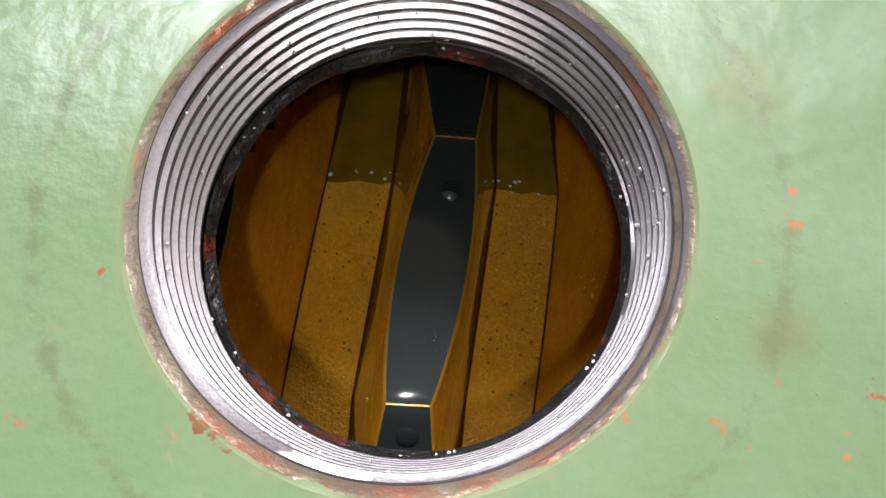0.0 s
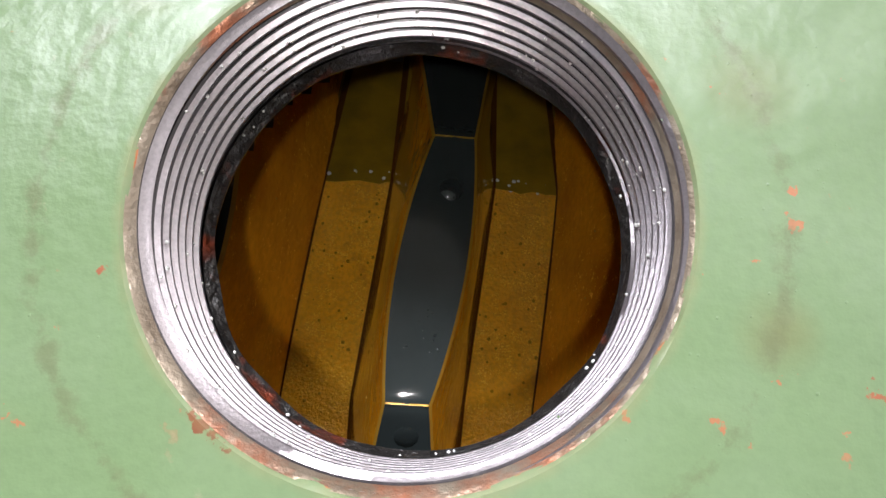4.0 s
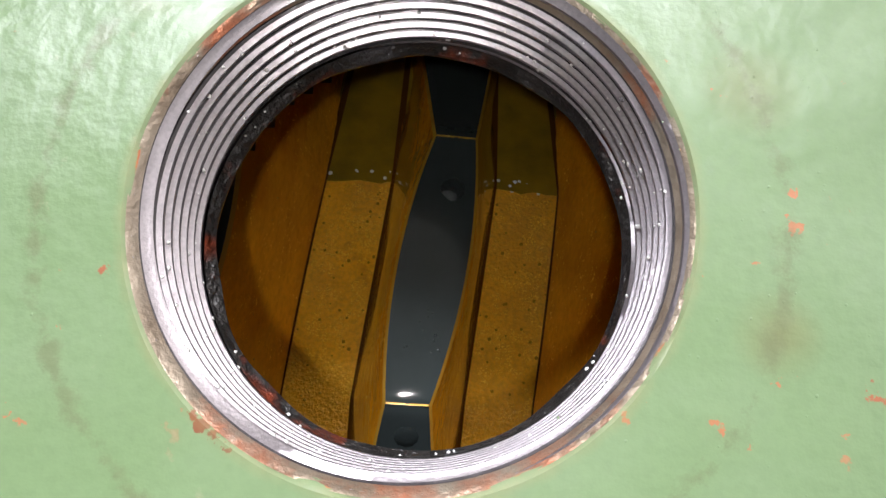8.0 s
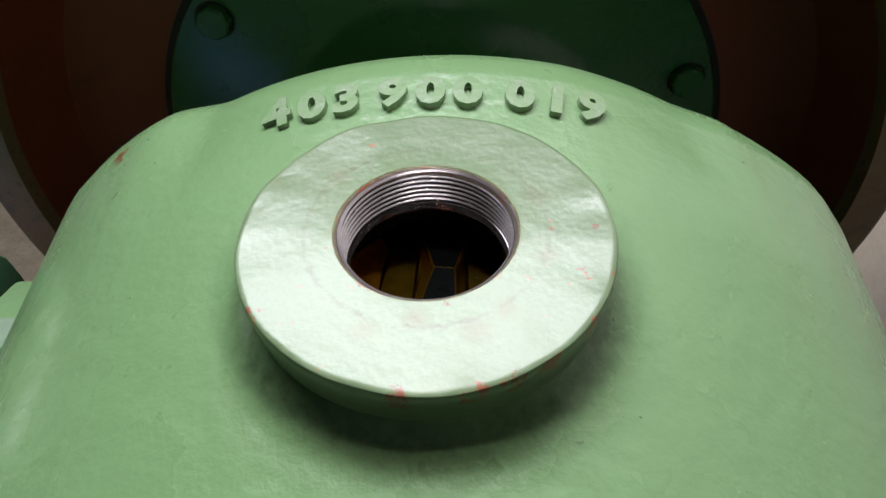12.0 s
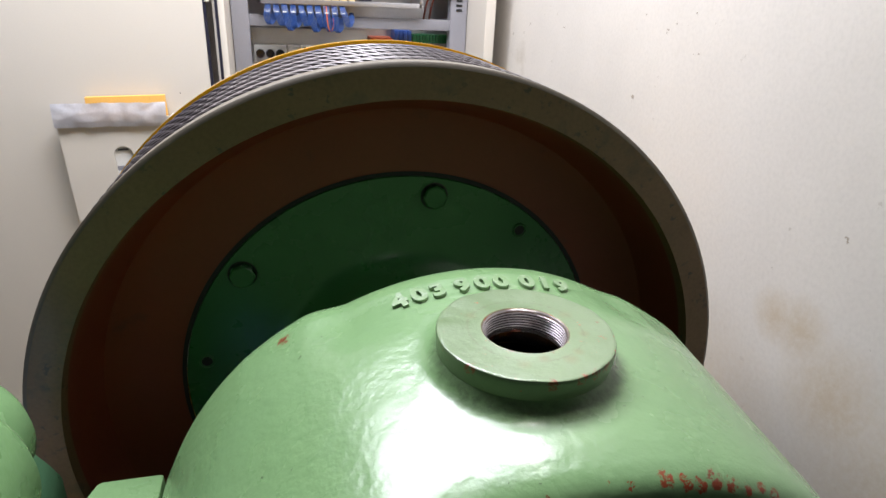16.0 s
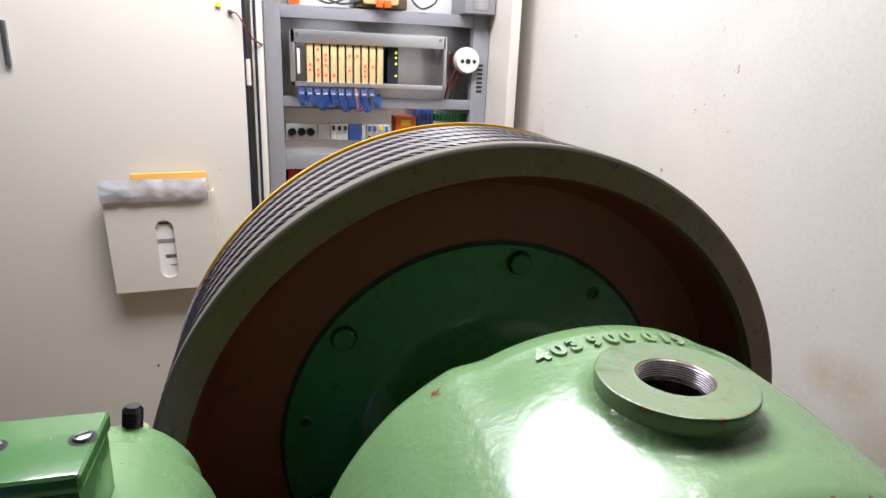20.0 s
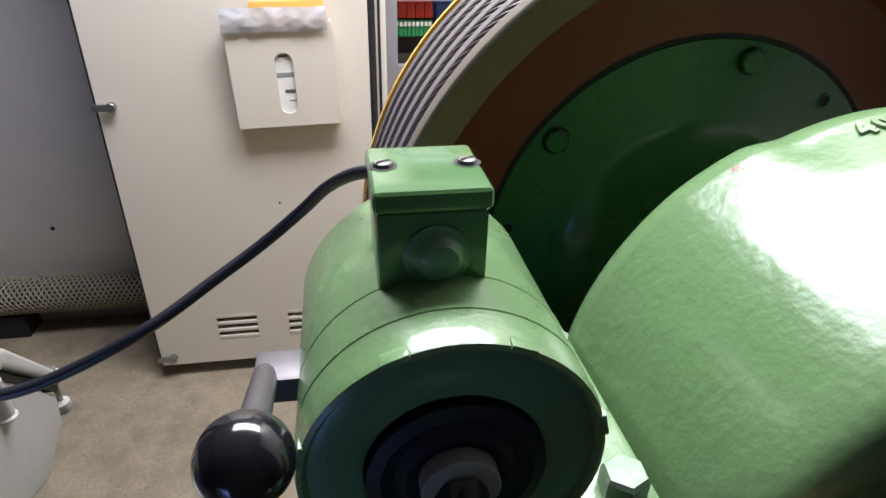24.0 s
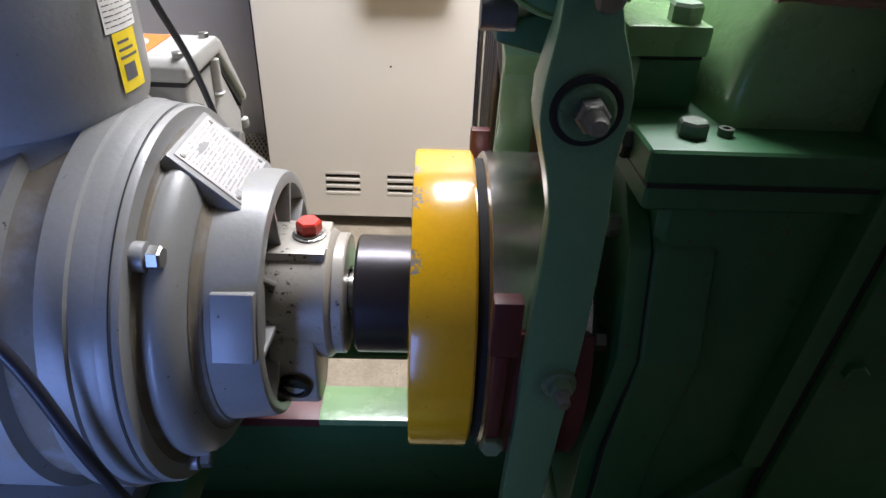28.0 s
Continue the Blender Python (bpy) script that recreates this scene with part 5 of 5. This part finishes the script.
rng = random.Random(11)
for i in range(46):
    x = 0.30 * i / 45
    k = 0.84 - 0.22 * i / 45
    rings.append([b.verts.new((x + rng.uniform(-0.002, 0.002) * (0 < i < 45), c * (0.0085 * k + rng.uniform(-0.0011, 0.0011)), e * (0.0095 * k + rng.uniform(-0.0013, 0.0013)))) for c, e in
                  ((-0.8, -1), (0.2, -1.05), (0.9, -0.8), (1, 0.1), (0.8, 0.9), (0, 1.05), (-0.85, 0.95), (-1, 0))])
for ra, rb in zip(rings, rings[1:]):
    for k in range(8):
        b.faces.new((ra[k], ra[(k + 1) % 8], rb[(k + 1) % 8], rb[k]))
b.faces.new(rings[0]), b.faces.new(rings[-1])
b.transform(pose(-0.2185, -0.1195, 1.009, 0, 2.6, -0.6))
stick = tagged(part("wooden_stick", b, M_wood, smooth=False), "rough split wooden stick jammed across the housing", "stick")

# ---- cables ----
cab = tagged(part("brake_cable", tube(smooth_path([(-0.368, 0.030, 1.136), (-0.385, 0.055, 1.126), (-0.402, 0.080, 1.108), (-0.419, 0.092, 1.088), (-0.444, 0.09, 1.068), (-0.474, 0.078, 1.051), (-0.516, 0.056, 1.031), (-0.574, 0.045, 1.008), (-0.62, 0.038, 1.004), (-0.70, 0.015, 1.004), (-0.80, -0.03, 1.004), (-0.95, -0.13, 1.00), (-1.15, -0.10, 0.97), (-1.3, 0.0, 0.85), (-1.32, 0.05, 0.5)], 8), 0.0038, 12), M_cable), "black rubber cable sagging from the brake terminal box", "cable")
tagged(part("blower_cable", tube(smooth_path([(-0.86, 0.0, 1.045), (-0.82, 0.0, 1.06), (-0.77, 0.03, 1.035), (-0.745, 0.07, 0.985), (-0.735, 0.10, 0.93), (-0.725, 0.13, 0.87), (-0.72, 0.16, 0.80)], 8), 0.0040, 12), M_cable), "black cable running from the blower to the motor", "cable")

tagged(part("motor_cable", tube(smooth_path([(-0.90, -0.206, 0.93), (-0.83, -0.222, 0.85), (-0.765, -0.226, 0.76), (-0.735, -0.226, 0.64), (-0.730, -0.20, 0.53), (-0.74, -0.16, 0.458)], 8), 0.0055, 12), M_cable), "dark cable hanging down in front of the motor", "cable")

# ---- control cabinet ----
cabinet = thing("control_cabinet", "grey steel lift control cabinet with open front and relay rack", "cabinet")
CX0, CX1, CY0, CZ0, CZ1 = -0.288, 0.442, 1.42, -0.05, 1.95
part("side_panel", box(CX0, CX0 + 0.028, CY0, YB - 0.004, CZ0, CZ1, 0.002), M_door, cabinet)
part("side_panel", box(CX1 - 0.028, CX1, CY0, YB - 0.004, CZ0, CZ1, 0.002), M_door, cabinet)
part("top_panel", box(CX0, CX1, CY0, YB - 0.004, CZ1, CZ1 + 0.02, 0.002), M_door, cabinet)
part("bottom_panel", box(CX0, CX1, CY0, YB - 0.004, CZ0 - 0.02, CZ0, 0.002), M_door, cabinet)
part("plinth", box(CX0 + 0.03, CX1 - 0.03, CY0 + 0.04, YB - 0.01, FLOOR, CZ0 - 0.02, 0.002), M_dark, cabinet)
part("back_plate", box(CX0 + 0.028, CX1 - 0.028, 1.735, 1.75, CZ0, CZ1, 0.001), M_alu, cabinet)
part("seal_strip", box(CX0 + 0.006, CX0 + 0.013, CY0 - 0.006, CY0, CZ0 + 0.02, CZ1 - 0.02, 0.001), M_rubber, cabinet)
for x0, x1 in ((CX0 + 0.03, -0.212), (0.362, 0.412)):
    part("rack_upright", box(x0, x1, 1.60, 1.64, CZ0, CZ1, 0.002), M_cab, cabinet)
for z0, z1 in ((1.453, 1.488), (1.206, 1.236), (1.020, 1.066), (0.80, 0.84), (1.70, 1.74)):
    part("rack_crossbar", box(-0.212, 0.362, 1.605, 1.635, z0, z1, 0.002), M_cab, cabinet)
# slots in the right upright
for k in range(7):
    part("upright_slot", box(0.378, 0.396, 1.5985, 1.600, 1.262 + k * 0.013, 1.268 + k * 0.013, 0), M_dark, cabinet)

rack = thing("card_rack", "aluminium card rack full of cream relay cards with red indicator lights", "card rack")
part("top_rail", box(-0.188, 0.268, 1.575, 1.60, 1.386, 1.421, 0.001), M_alu, rack)
part("bottom_rail", box(-0.19, 0.27, 1.575, 1.60, 1.266, 1.279, 0.001), M_alu, rack)
part("end_plate", box(-0.19, -0.176, 1.575, 1.72, 1.266, 1.421, 0.001), M_alu, rack)
part("end_plate", box(0.262, 0.272, 1.575, 1.72, 1.266, 1.421, 0.001), M_alu, rack)
part("cage_back", box(0.1, 0.262, 1.71, 1.715, 1.27, 1.41, 0), M_alu, rack)
part("rail_screw", rod((-0.17, 1.575, 1.41), (-0.17, 1.571, 1.41), 0.004, 10), M_bolt, rack)
part("rail_screw", rod((0.25, 1.575, 1.41), (0.25, 1.571, 1.41), 0.004, 10), M_bolt, rack)
M_led = material("red_indicator", (1.0, 0.03, 0.02), 0.3, 0, bump=0, emit=4.0)
M_ledy = material("yellow_indicator", (0.7, 0.9, 0.05), 0.3, 0, bump=0, emit=2.0)
rng = random.Random(4)
card_bm = box(-0.0085, 0.0085, 1.582, 1.70, 1.279, 1.386, 0.001)
card0 = None
for k in range(10):
    x = -0.134 + k * 0.0227
    if card0 is None:
        card0 = part("relay_card", card_bm, M_card, rack)
        card0.location.x = x
        card = card0
    else:
        card = new("relay_card", card0.data)
        card.parent, card.location.x = rack, x
    part("card_gap", box(0.009, 0.0135, 1.60, 1.70, 1.279, 1.386, 0), M_dark, card)
    for j in range((2, 5, 6, 1, 0, 2, 1, 4, 1, 0)[k]):
        z = 1.297 + 0.0142 * rng.randrange(6)
        part("indicator_light", box(-0.003, 0.003, 1.579, 1.582, z, z + 0.005, 0.0008), M_led, card)
part("wiring_module", box(0.095, 0.128, 1.60, 1.70, 1.28, 1.385, 0.002), M_rubber, rack)
for z in (1.30, 1.335, 1.352, 1.366):
    part("indicator_light", box(0.118, 0.123, 1.597, 1.60, z, z + 0.006, 0.0008), M_ledy, rack)
part("label_strip", box(-0.170, -0.162, 1.58, 1.60, 1.30, 1.37, 0.001), M_white, rack)

for k in range(10):
    x = -0.160 + k * 0.0225
    dx = rng.uniform(-0.006, 0.01)
    drop = 1.195 + rng.uniform(0.0, 0.02)
    bundle = thing("wire_bundle", "looped bundle of thin blue wires tied below a card", "wires", "wire bundles under the rack")
    for w in range(5):
        o = (w - 2) * 0.0024
        pts = [(x + o, 1.60, 1.275), (x + o * 1.4, 1.568, 1.255), (x + dx + o * 1.6, 1.560, drop + 0.02), (x + dx + 0.006 + o, 1.563, drop), (x + dx + 0.016 + o * 1.3, 1.575, drop + 0.012), (x + dx + 0.018 + o, 1.60, drop + 0.035)]
        part("wire", tube(smooth_path(pts, 5), 0.0012, 6), M_orange if k == 7 and w == 2 else M_blue, bundle)
    part("cable_tie", box(x - 0.006, x + 0.006, 1.562, 1.574, 1.245, 1.248, 0.0005), M_white, bundle)

M_sock = material("socket_white", (0.72, 0.71, 0.66), 0.4, 0, bump=0)
socket = thing("round_socket", "round white plastic power socket in the cabinet", "socket")
part("socket_body", lathe([(0, 0.0), (0, 0.036), (0.012, 0.039), (0.03, 0.039)], (0.341, 1.578, 1.356), (0, 1, 0), 40), M_sock, socket)
for dx, r in ((-0.018, 0.006), (0.0, 0.008), (0.02, 0.006)):
    part("socket_hole", lathe([(0, 0), (0, r)], (0.341 + dx, 1.5775, 1.353), (0, 1, 0), 16), M_dark, socket)
part("socket_post", box(0.325, 0.357, 1.608, 1.735, 1.33, 1.38, 0.004), M_rust, socket)
for x in (0.298, 0.315):
    part("socket_lead", tube(smooth_path([(x + 0.02, 1.62, 1.33), (x, 1.63, 1.29), (x - 0.004, 1.66, 1.24), (x, 1.70, 1.20)], 6), 0.003, 8), M_rust, socket)

panel = thing("breaker_panel", "white panel with fuses and circuit breakers", "breaker panel")
part("panel_plate", box(-0.220, 0.119, 1.655, 1.66, 1.062, 1.198, 0.001), M_white, panel)
fuse = part("fuse_block", box(-0.207, -0.116, 1.632, 1.655, 1.107, 1.154, 0.002), M_motorlight, panel)
for k in range(3):
    part("fuse_cap", lathe([(0, 0), (0, 0.012), (-0.006, 0.0125), (-0.009, 0.0105), (-0.009, 0.006), (-0.006, 0.0055), (-0.006, 0)], (-0.189 + k * 0.0275, 1.632, 1.130), (0, 1, 0), 24), M_black, fuse)
part("blank_module", box(-0.113, -0.075, 1.632, 1.655, 1.107, 1.154, 0.002), M_motorlight, panel)
for k in range(3):
    br = part("circuit_breaker", box(-0.073 + k * 0.0175, -0.0565 + k * 0.0175, 1.63, 1.655, 1.107, 1.154, 0.001), M_white, panel)
    part("toggle", box(-0.069 + k * 0.0175, -0.0605 + k * 0.0175, 1.622, 1.63, 1.136, 1.15, 0.001), M_black, br)
M_bluemod = material("blue_module", (0.05, 0.12, 0.42), 0.4, 0, bump=0, scale=40)
part("blue_breaker", box(-0.018, 0.02, 1.63, 1.655, 1.105, 1.152, 0.001), M_bluemod, panel)
part("blue_breaker", box(0.022, 0.034, 1.63, 1.655, 1.107, 1.154, 0.001), M_white, panel)
for k in range(4):
    br = part("circuit_breaker", box(0.037 + k * 0.0178, 0.0535 + k * 0.0178, 1.63, 1.655, 1.107, 1.154, 0.001), M_white, panel)
    part("toggle", box(0.041 + k * 0.0178, 0.0495 + k * 0.0178, 1.622, 1.63, 1.134, 1.15, 0.001), M_bluemod if k != 2 else M_yellowlab, br)
    part("toggle", box(0.041 + k * 0.0178, 0.0495 + k * 0.0178, 1.624, 1.63, 1.112, 1.12, 0.001), M_black, br)

M_greenterm = material("green_terminal", (0.03, 0.25, 0.09), 0.4, 0, bump=0, scale=60)
M_orangeplast = material("orange_plastic", (0.80, 0.12, 0.015), 0.4, 0, bump=0, scale=40)
rel = thing("orange_relay", "orange plug-in relay on the mounting rail", "relay")
part("relay_case", box(0.132, 0.199, 1.65, 1.735, 1.120, 1.178, 0.003), M_orangeplast, rel)
part("relay_label", box(0.15, 0.18, 1.6485, 1.65, 1.150, 1.168, 0), M_yellowlab, rel)
for k in range(4):
    t = thing("blue_terminal", "blue feed-through terminal on a rail", "terminal", "blue terminals")
    part("terminal_body", box(0.205 + k * 0.0135, 0.2165 + k * 0.0135, 1.66, 1.735, 1.13, 1.2, 0.001), M_bluemod, t)
for k in range(11):
    t = thing("green_terminal", "green screw terminal on the circuit board", "terminal", "green terminals")
    part("terminal_body", box(0.262 + k * 0.0102, 0.2708 + k * 0.0102, 1.66, 1.70, 1.165, 1.19, 0.001), M_greenterm, t)
    part("terminal_screw", rod((0.2664 + k * 0.0102, 1.664, 1.19), (0.2664 + k * 0.0102, 1.664, 1.1925), 0.0025, 8), M_bolt, t)
low = thing("lower_terminal_board", "green terminal board with red relays below the panel", "terminal board")
for k in range(4):
    part("red_relay", box(-0.205 + k * 0.0265, -0.1805 + k * 0.0265, 1.65, 1.73, 0.968, 1.01, 0.002), M_red, low)
part("blue_relay", box(-0.09, -0.03, 1.65, 1.73, 0.955, 1.01, 0.002), M_bluemod, low)
for k in range(9):
    part("terminal_body", box(-0.215 + k * 0.0125, -0.204 + k * 0.0125, 1.65, 1.69, 0.915, 0.962, 0.001), M_greenterm, low)
    part("white_plug", box(-0.214 + k * 0.0125, -0.205 + k * 0.0125, 1.645, 1.65, 0.945, 0.957, 0), M_white, low)
part("board_plate", box(-0.215, 0.36, 1.728, 1.735, 0.85, 1.02, 0), M_rubber, low)

# upper shelf of the cabinet
trafo = thing("transformer", "brown varnished transformer with orange terminals", "transformer")
part("core", box(-0.006, 0.152, 1.60, 1.70, 1.492, 1.58, 0.003), material("varnished_core", (0.11, 0.085, 0.04), 0.35, 0.2, scale=30), trafo)
part("winding", box(0.02, 0.125, 1.585, 1.60, 1.50, 1.57, 0.008), M_card, trafo)
for k in range(2):
    part("terminal_clip", box(0.056 + k * 0.024, 0.076 + k * 0.024, 1.572, 1.586, 1.492, 1.512, 0.002), M_orangeplast, trafo)
cap = thing("orange_capacitor", "white and orange capacitor block", "capacitor")
part("capacitor_case", box(-0.19, -0.156, 1.62, 1.70, 1.489, 1.55, 0.003), M_white, cap)
part("capacitor_band", box(-0.1885, -0.1575, 1.6185, 1.62, 1.492, 1.505, 0), M_orangeplast, cap)
psu = thing("power_supply_box", "grey metal power supply box on the shelf", "power supply")
part("psu_case", box(0.315, 0.41, 1.55, 1.70, 1.489, 1.60, 0.003), M_cab, psu)
part("psu_plate", box(0.34, 0.385, 1.5485, 1.55, 1.50, 1.55, 0.001), M_alu, psu)
ub = tagged(part("white_back_board", box(-0.212, 0.362, 1.70, 1.705, 1.488, 1.70, 0.001), M_white), "white mounting board behind the upper parts", "board")
for k, (x0, x1) in enumerate(((-0.13, -0.02), (-0.10, 0.03), (0.16, 0.24))):
    tagged(part("black_lead", tube(smooth_path([(x0, 1.62, 1.55), (x0 + 0.01, 1.60, 1.515), ((x0 + x1) / 2, 1.598, 1.497), (x1, 1.60, 1.52), (x1, 1.64, 1.56)], 7), 0.0028, 8), M_cable), "thin black lead hanging inside the cabinet", "cable")

# swung-open door
door = thing("cabinet_door", "cream enamelled steel cabinet door standing wide open", "door")
DY = 1.400
leaf = part("door_leaf", join(join(box(-1.003, -0.308, DY, DY + 0.018, 0.125, 1.95, 0), box(-1.003, -0.308, DY, DY + 0.018, -0.050, 0.035, 0)),
                              join(join(box(-1.003, -0.815, DY, DY + 0.018, 0.035, 0.125, 0), box(-0.693, -0.597, DY, DY + 0.018, 0.035, 0.125, 0)), box(-0.475, -0.308, DY, DY + 0.018, 0.035, 0.125, 0))), M_door, door)
for x0, x1 in ((-0.815, -0.693), (-0.597, -0.475)):
    for k in range(4):
        part("louvre", box(x0, x1, DY - 0.001, DY + 0.016, 0.036 + k * 0.0265, 0.049 + k * 0.0265, 0.003), M_door, door)
part("vent_backing", box(-0.82, -0.47, DY + 0.0178, DY + 0.0185, 0.03, 0.13, 0), M_dark, door)
part("edge_seal", box(-1.009, -1.004, DY + 0.002, DY + 0.016, -0.045, 1.945, 0.001), M_rubber, door)
part("hinge_seal", box(-0.3075, -0.301, DY + 0.002, DY + 0.016, -0.045, 1.945, 0.001), M_rubber, door)
for z in (0.795, -0.018):
    la = part("door_latch", box(-1.012, -0.965, DY - 0.016, DY - 0.008, z - 0.010, z + 0.008, 0.003, 2), M_bolt, door, "worn steel cam latch")
    part("latch_screw", rod((-0.966, DY, z), (-0.966, DY - 0.020, z), 0.012, 20), M_bolt, la)
part("hinge", rod((-0.2985, DY + 0.004, 1.27), (-0.2985, DY + 0.004, 1.335), 0.006, 14), M_door, door)
for x, z in ((-0.362, 1.46), (-0.335, 1.445)):
    part("earth_screw", rod((x, DY, z), (x, DY - 0.006, z), 0.006, 14), M_yellowlab if x < -0.35 else M_bolt, door)
part("earth_wire", tube(smooth_path([(-0.335, DY - 0.004, 1.445), (-0.318, DY - 0.014, 1.44), (-0.30, DY - 0.016, 1.41), (-0.285, DY + 0.0, 1.385), (-0.262, DY + 0.02, 1.372)], 7), 0.002, 8), M_rust, door)
for x, z, r in ((-0.58, 0.503, 0.0035), (-0.382, 1.054, 0.0016)):
    part("old_screw_hole", lathe([(0, 0), (0, r)], (x, DY - 0.0006, z), (0, 1, 0), 10), M_dark, door)
part("stay_bracket", box(-0.835, -0.823, DY - 0.012, DY, 1.30, 1.40, 0.003), M_bolt, door)

# document pocket on the door
tilt = Matrix.Translation((-0.53, 0, 0.87)) @ pose(0, 0, 0, 0, -2.0, 0) @ Matrix.Translation((0.53, 0, -0.87))
pocket = thing("document_pocket", "cream plastic document pocket hung askew, with papers in a clear sleeve", "document holder")
px0, px1, pz0, pz1 = -0.658, -0.397, 0.741, 1.000
wx, wr, wz0, wz1 = -0.5235, 0.022, 0.797, 0.908
b = bmesh.new()
box(px0, wx - wr, 1.360, 1.366, pz0, pz1, 0, bm=b)
box(wx + wr, px1, 1.360, 1.366, pz0, pz1, 0, bm=b)
box(wx - wr, wx + wr, 1.360, 1.366, pz0, wz0 - wr, 0, bm=b)
box(wx - wr, wx + wr, 1.360, 1.366, wz1 + wr, pz1, 0, bm=b)
for s_, zc in ((-1, wz0), (1, wz1)):
    for side in (-1, 1):
        o = [(wx + side * wr, zc + s_ * wr)] + [(wx + side * wr * math.cos(radians(a)), zc + s_ * wr * math.sin(radians(a))) for a in range(0, 91, 10)]
        join(b, prism(o, "y", 1.360, 1.366))
b.transform(tilt)
part("pocket_front", b, M_door, pocket)
part("pocket_sides", join(join(box(px0, px0 + 0.004, 1.366, 1.3995, pz0, pz1, 0, m=tilt), box(px1 - 0.004, px1, 1.366, 1.3995, pz0, pz1, 0, m=tilt)), box(px0, px1, 1.366, 1.3995, pz0 - 0.004, pz0, 0, m=tilt)), M_door, pocket)
papers = thing("booklet", "white printed booklet seen through the pocket window", "booklet")
part("cover_sheet", box(px0 + 0.02, px1 - 0.02, 1.3672, 1.375, pz0 + 0.005, 0.985, 0, m=tilt), M_paper, papers)
part("grey_band", box(wx - 0.05, wx + 0.05, 1.3666, 1.3672, 0.868, 0.879, 0, m=tilt), M_cab, papers)
part("dark_heading", box(wx - 0.013, wx + 0.011, 1.3666, 1.3672, 0.918, 0.923, 0, m=tilt), M_print, papers)
part("print_bar", box(wx - 0.006, wx + 0.02, 1.3666, 1.3672, 0.827, 0.836, 0, m=tilt), M_print, papers)
part("print_bar", box(wx + 0.002, wx + 0.02, 1.3666, 1.3672, 0.806, 0.809, 0, m=tilt), M_cab, papers)
sleeve = thing("clear_sleeve", "crinkled clear plastic sleeve folded over the pocket", "sleeve")
b = bmesh.new()
nx, nz = 40, 10
grid = [[None] * (nz + 1) for _ in range(nx + 1)]
for i in range(nx + 1):
    for j in range(nz + 1):
        x, z = -0.664 + 0.252 * i / nx, 0.979 + 0.057 * j / nz + 0.004 * i / nx
        y = 1.352 - 0.006 * math.sin(math.pi * j / nz) + 0.004 * noise.noise((x * 40, z * 60, 1.0))
        grid[i][j] = b.verts.new((x, y, z + 0.002 * noise.noise((x * 30, 0, 5))))
for i in range(nx):
    for j in range(nz):
        b.faces.new((grid[i][j], grid[i + 1][j], grid[i + 1][j + 1], grid[i][j + 1]))
bmesh.ops.solidify(b, geom=b.faces[:], thickness=0.0015)
part("sleeve_film", b, M_plastic, sleeve)
envelope = tagged(part("brown_envelope", box(-0.590, -0.410, 1.376, 1.392, 0.80, 1.049, 0.002, m=tilt), material("manila_paper", (0.72, 0.40, 0.09), 0.6, 0, bump=0.05)), "yellow-brown envelope standing in the pocket", "envelope")

# ---- along the north wall ----
duct = thing("flexible_conduit", "grey braided flexible conduit lying along the wall", "conduit")
M_hose = material("conduit_grey", (0.30, 0.27, 0.21), 0.5, 0.2, scale=20)
part("hose_core", rod((-1.72, 1.725, 0.055), (-0.30, 1.725, 0.055), 0.0615, 28), M_dark, duct)
b = bmesh.new()
for k in range(28):
    hand = 1 if k % 2 else -1
    wire = []
    for i in range(101):
        a = 2 * math.pi * (k / 28 + hand * i / 100 * 6.0)
        q = 0.0640 + 0.0012 * math.cos(math.pi * (i * 0.84 + k))
        wire.append((-1.72 + 0.0142 * i, 1.725 + q * math.cos(a), 0.055 + q * math.sin(a)))
    join(b, tube(wire, 0.0032, 5))
tagged(part("braid", b, M_hose, duct), "", "", "", "stuff")
part("conduit_support", box(-1.62, -1.52, 1.69, 1.79, FLOOR, -0.012, 0.004), M_dark, duct)
swb = thing("wall_switch", "off-white light switch on the grey wall", "switch")
part("switch_plate", box(-1.678, -1.598, 1.784, YB - 0.001, 0.845, 1.00, 0.004), M_white, swb)
part("rocker", box(-1.668, -1.608, 1.778, 1.784, 0.90, 0.96, 0.003), M_white, swb)
part("wall_mark", lathe([(0, 0), (0, 0.008)], (-1.39, YB - 0.001, 0.268), (0, 1, 0), 12), M_dark, swb)
sk = structure("baseboard", box(-1.76, CX0 - 0.002, YB - 0.012, YB - 0.001, FLOOR, FLOOR + 0.06, 0.002), M_cab, "grey painted skirting along the wall", "baseboard")

# ceiling lamp that lights the room
lampob = thing("ceiling_lamp", "long fluorescent ceiling lamp", "lamp")
part("lamp_body", box(LAMP[0] - 0.68, LAMP[0] + 0.68, LAMP[1] - 0.30, LAMP[1] + 0.30, LAMP[2] + 0.012, CEIL, 0.01), M_white, lampob)

# window in the south wall
WY = YF - 0.12
structure("window_1", join(join(box(WX0, WX0 + 0.05, WY, WY + 0.06, WZ0, WZ1, 0.002), box(WX1 - 0.05, WX1, WY, WY + 0.06, WZ0, WZ1, 0.002)),
                           join(box(WX0 + 0.05, WX1 - 0.05, WY, WY + 0.06, WZ0, WZ0 + 0.05, 0.002), box(WX0 + 0.05, WX1 - 0.05, WY, WY + 0.06, WZ1 - 0.05, WZ1, 0.002))), M_white, "white window frame letting in bluish daylight", "window")
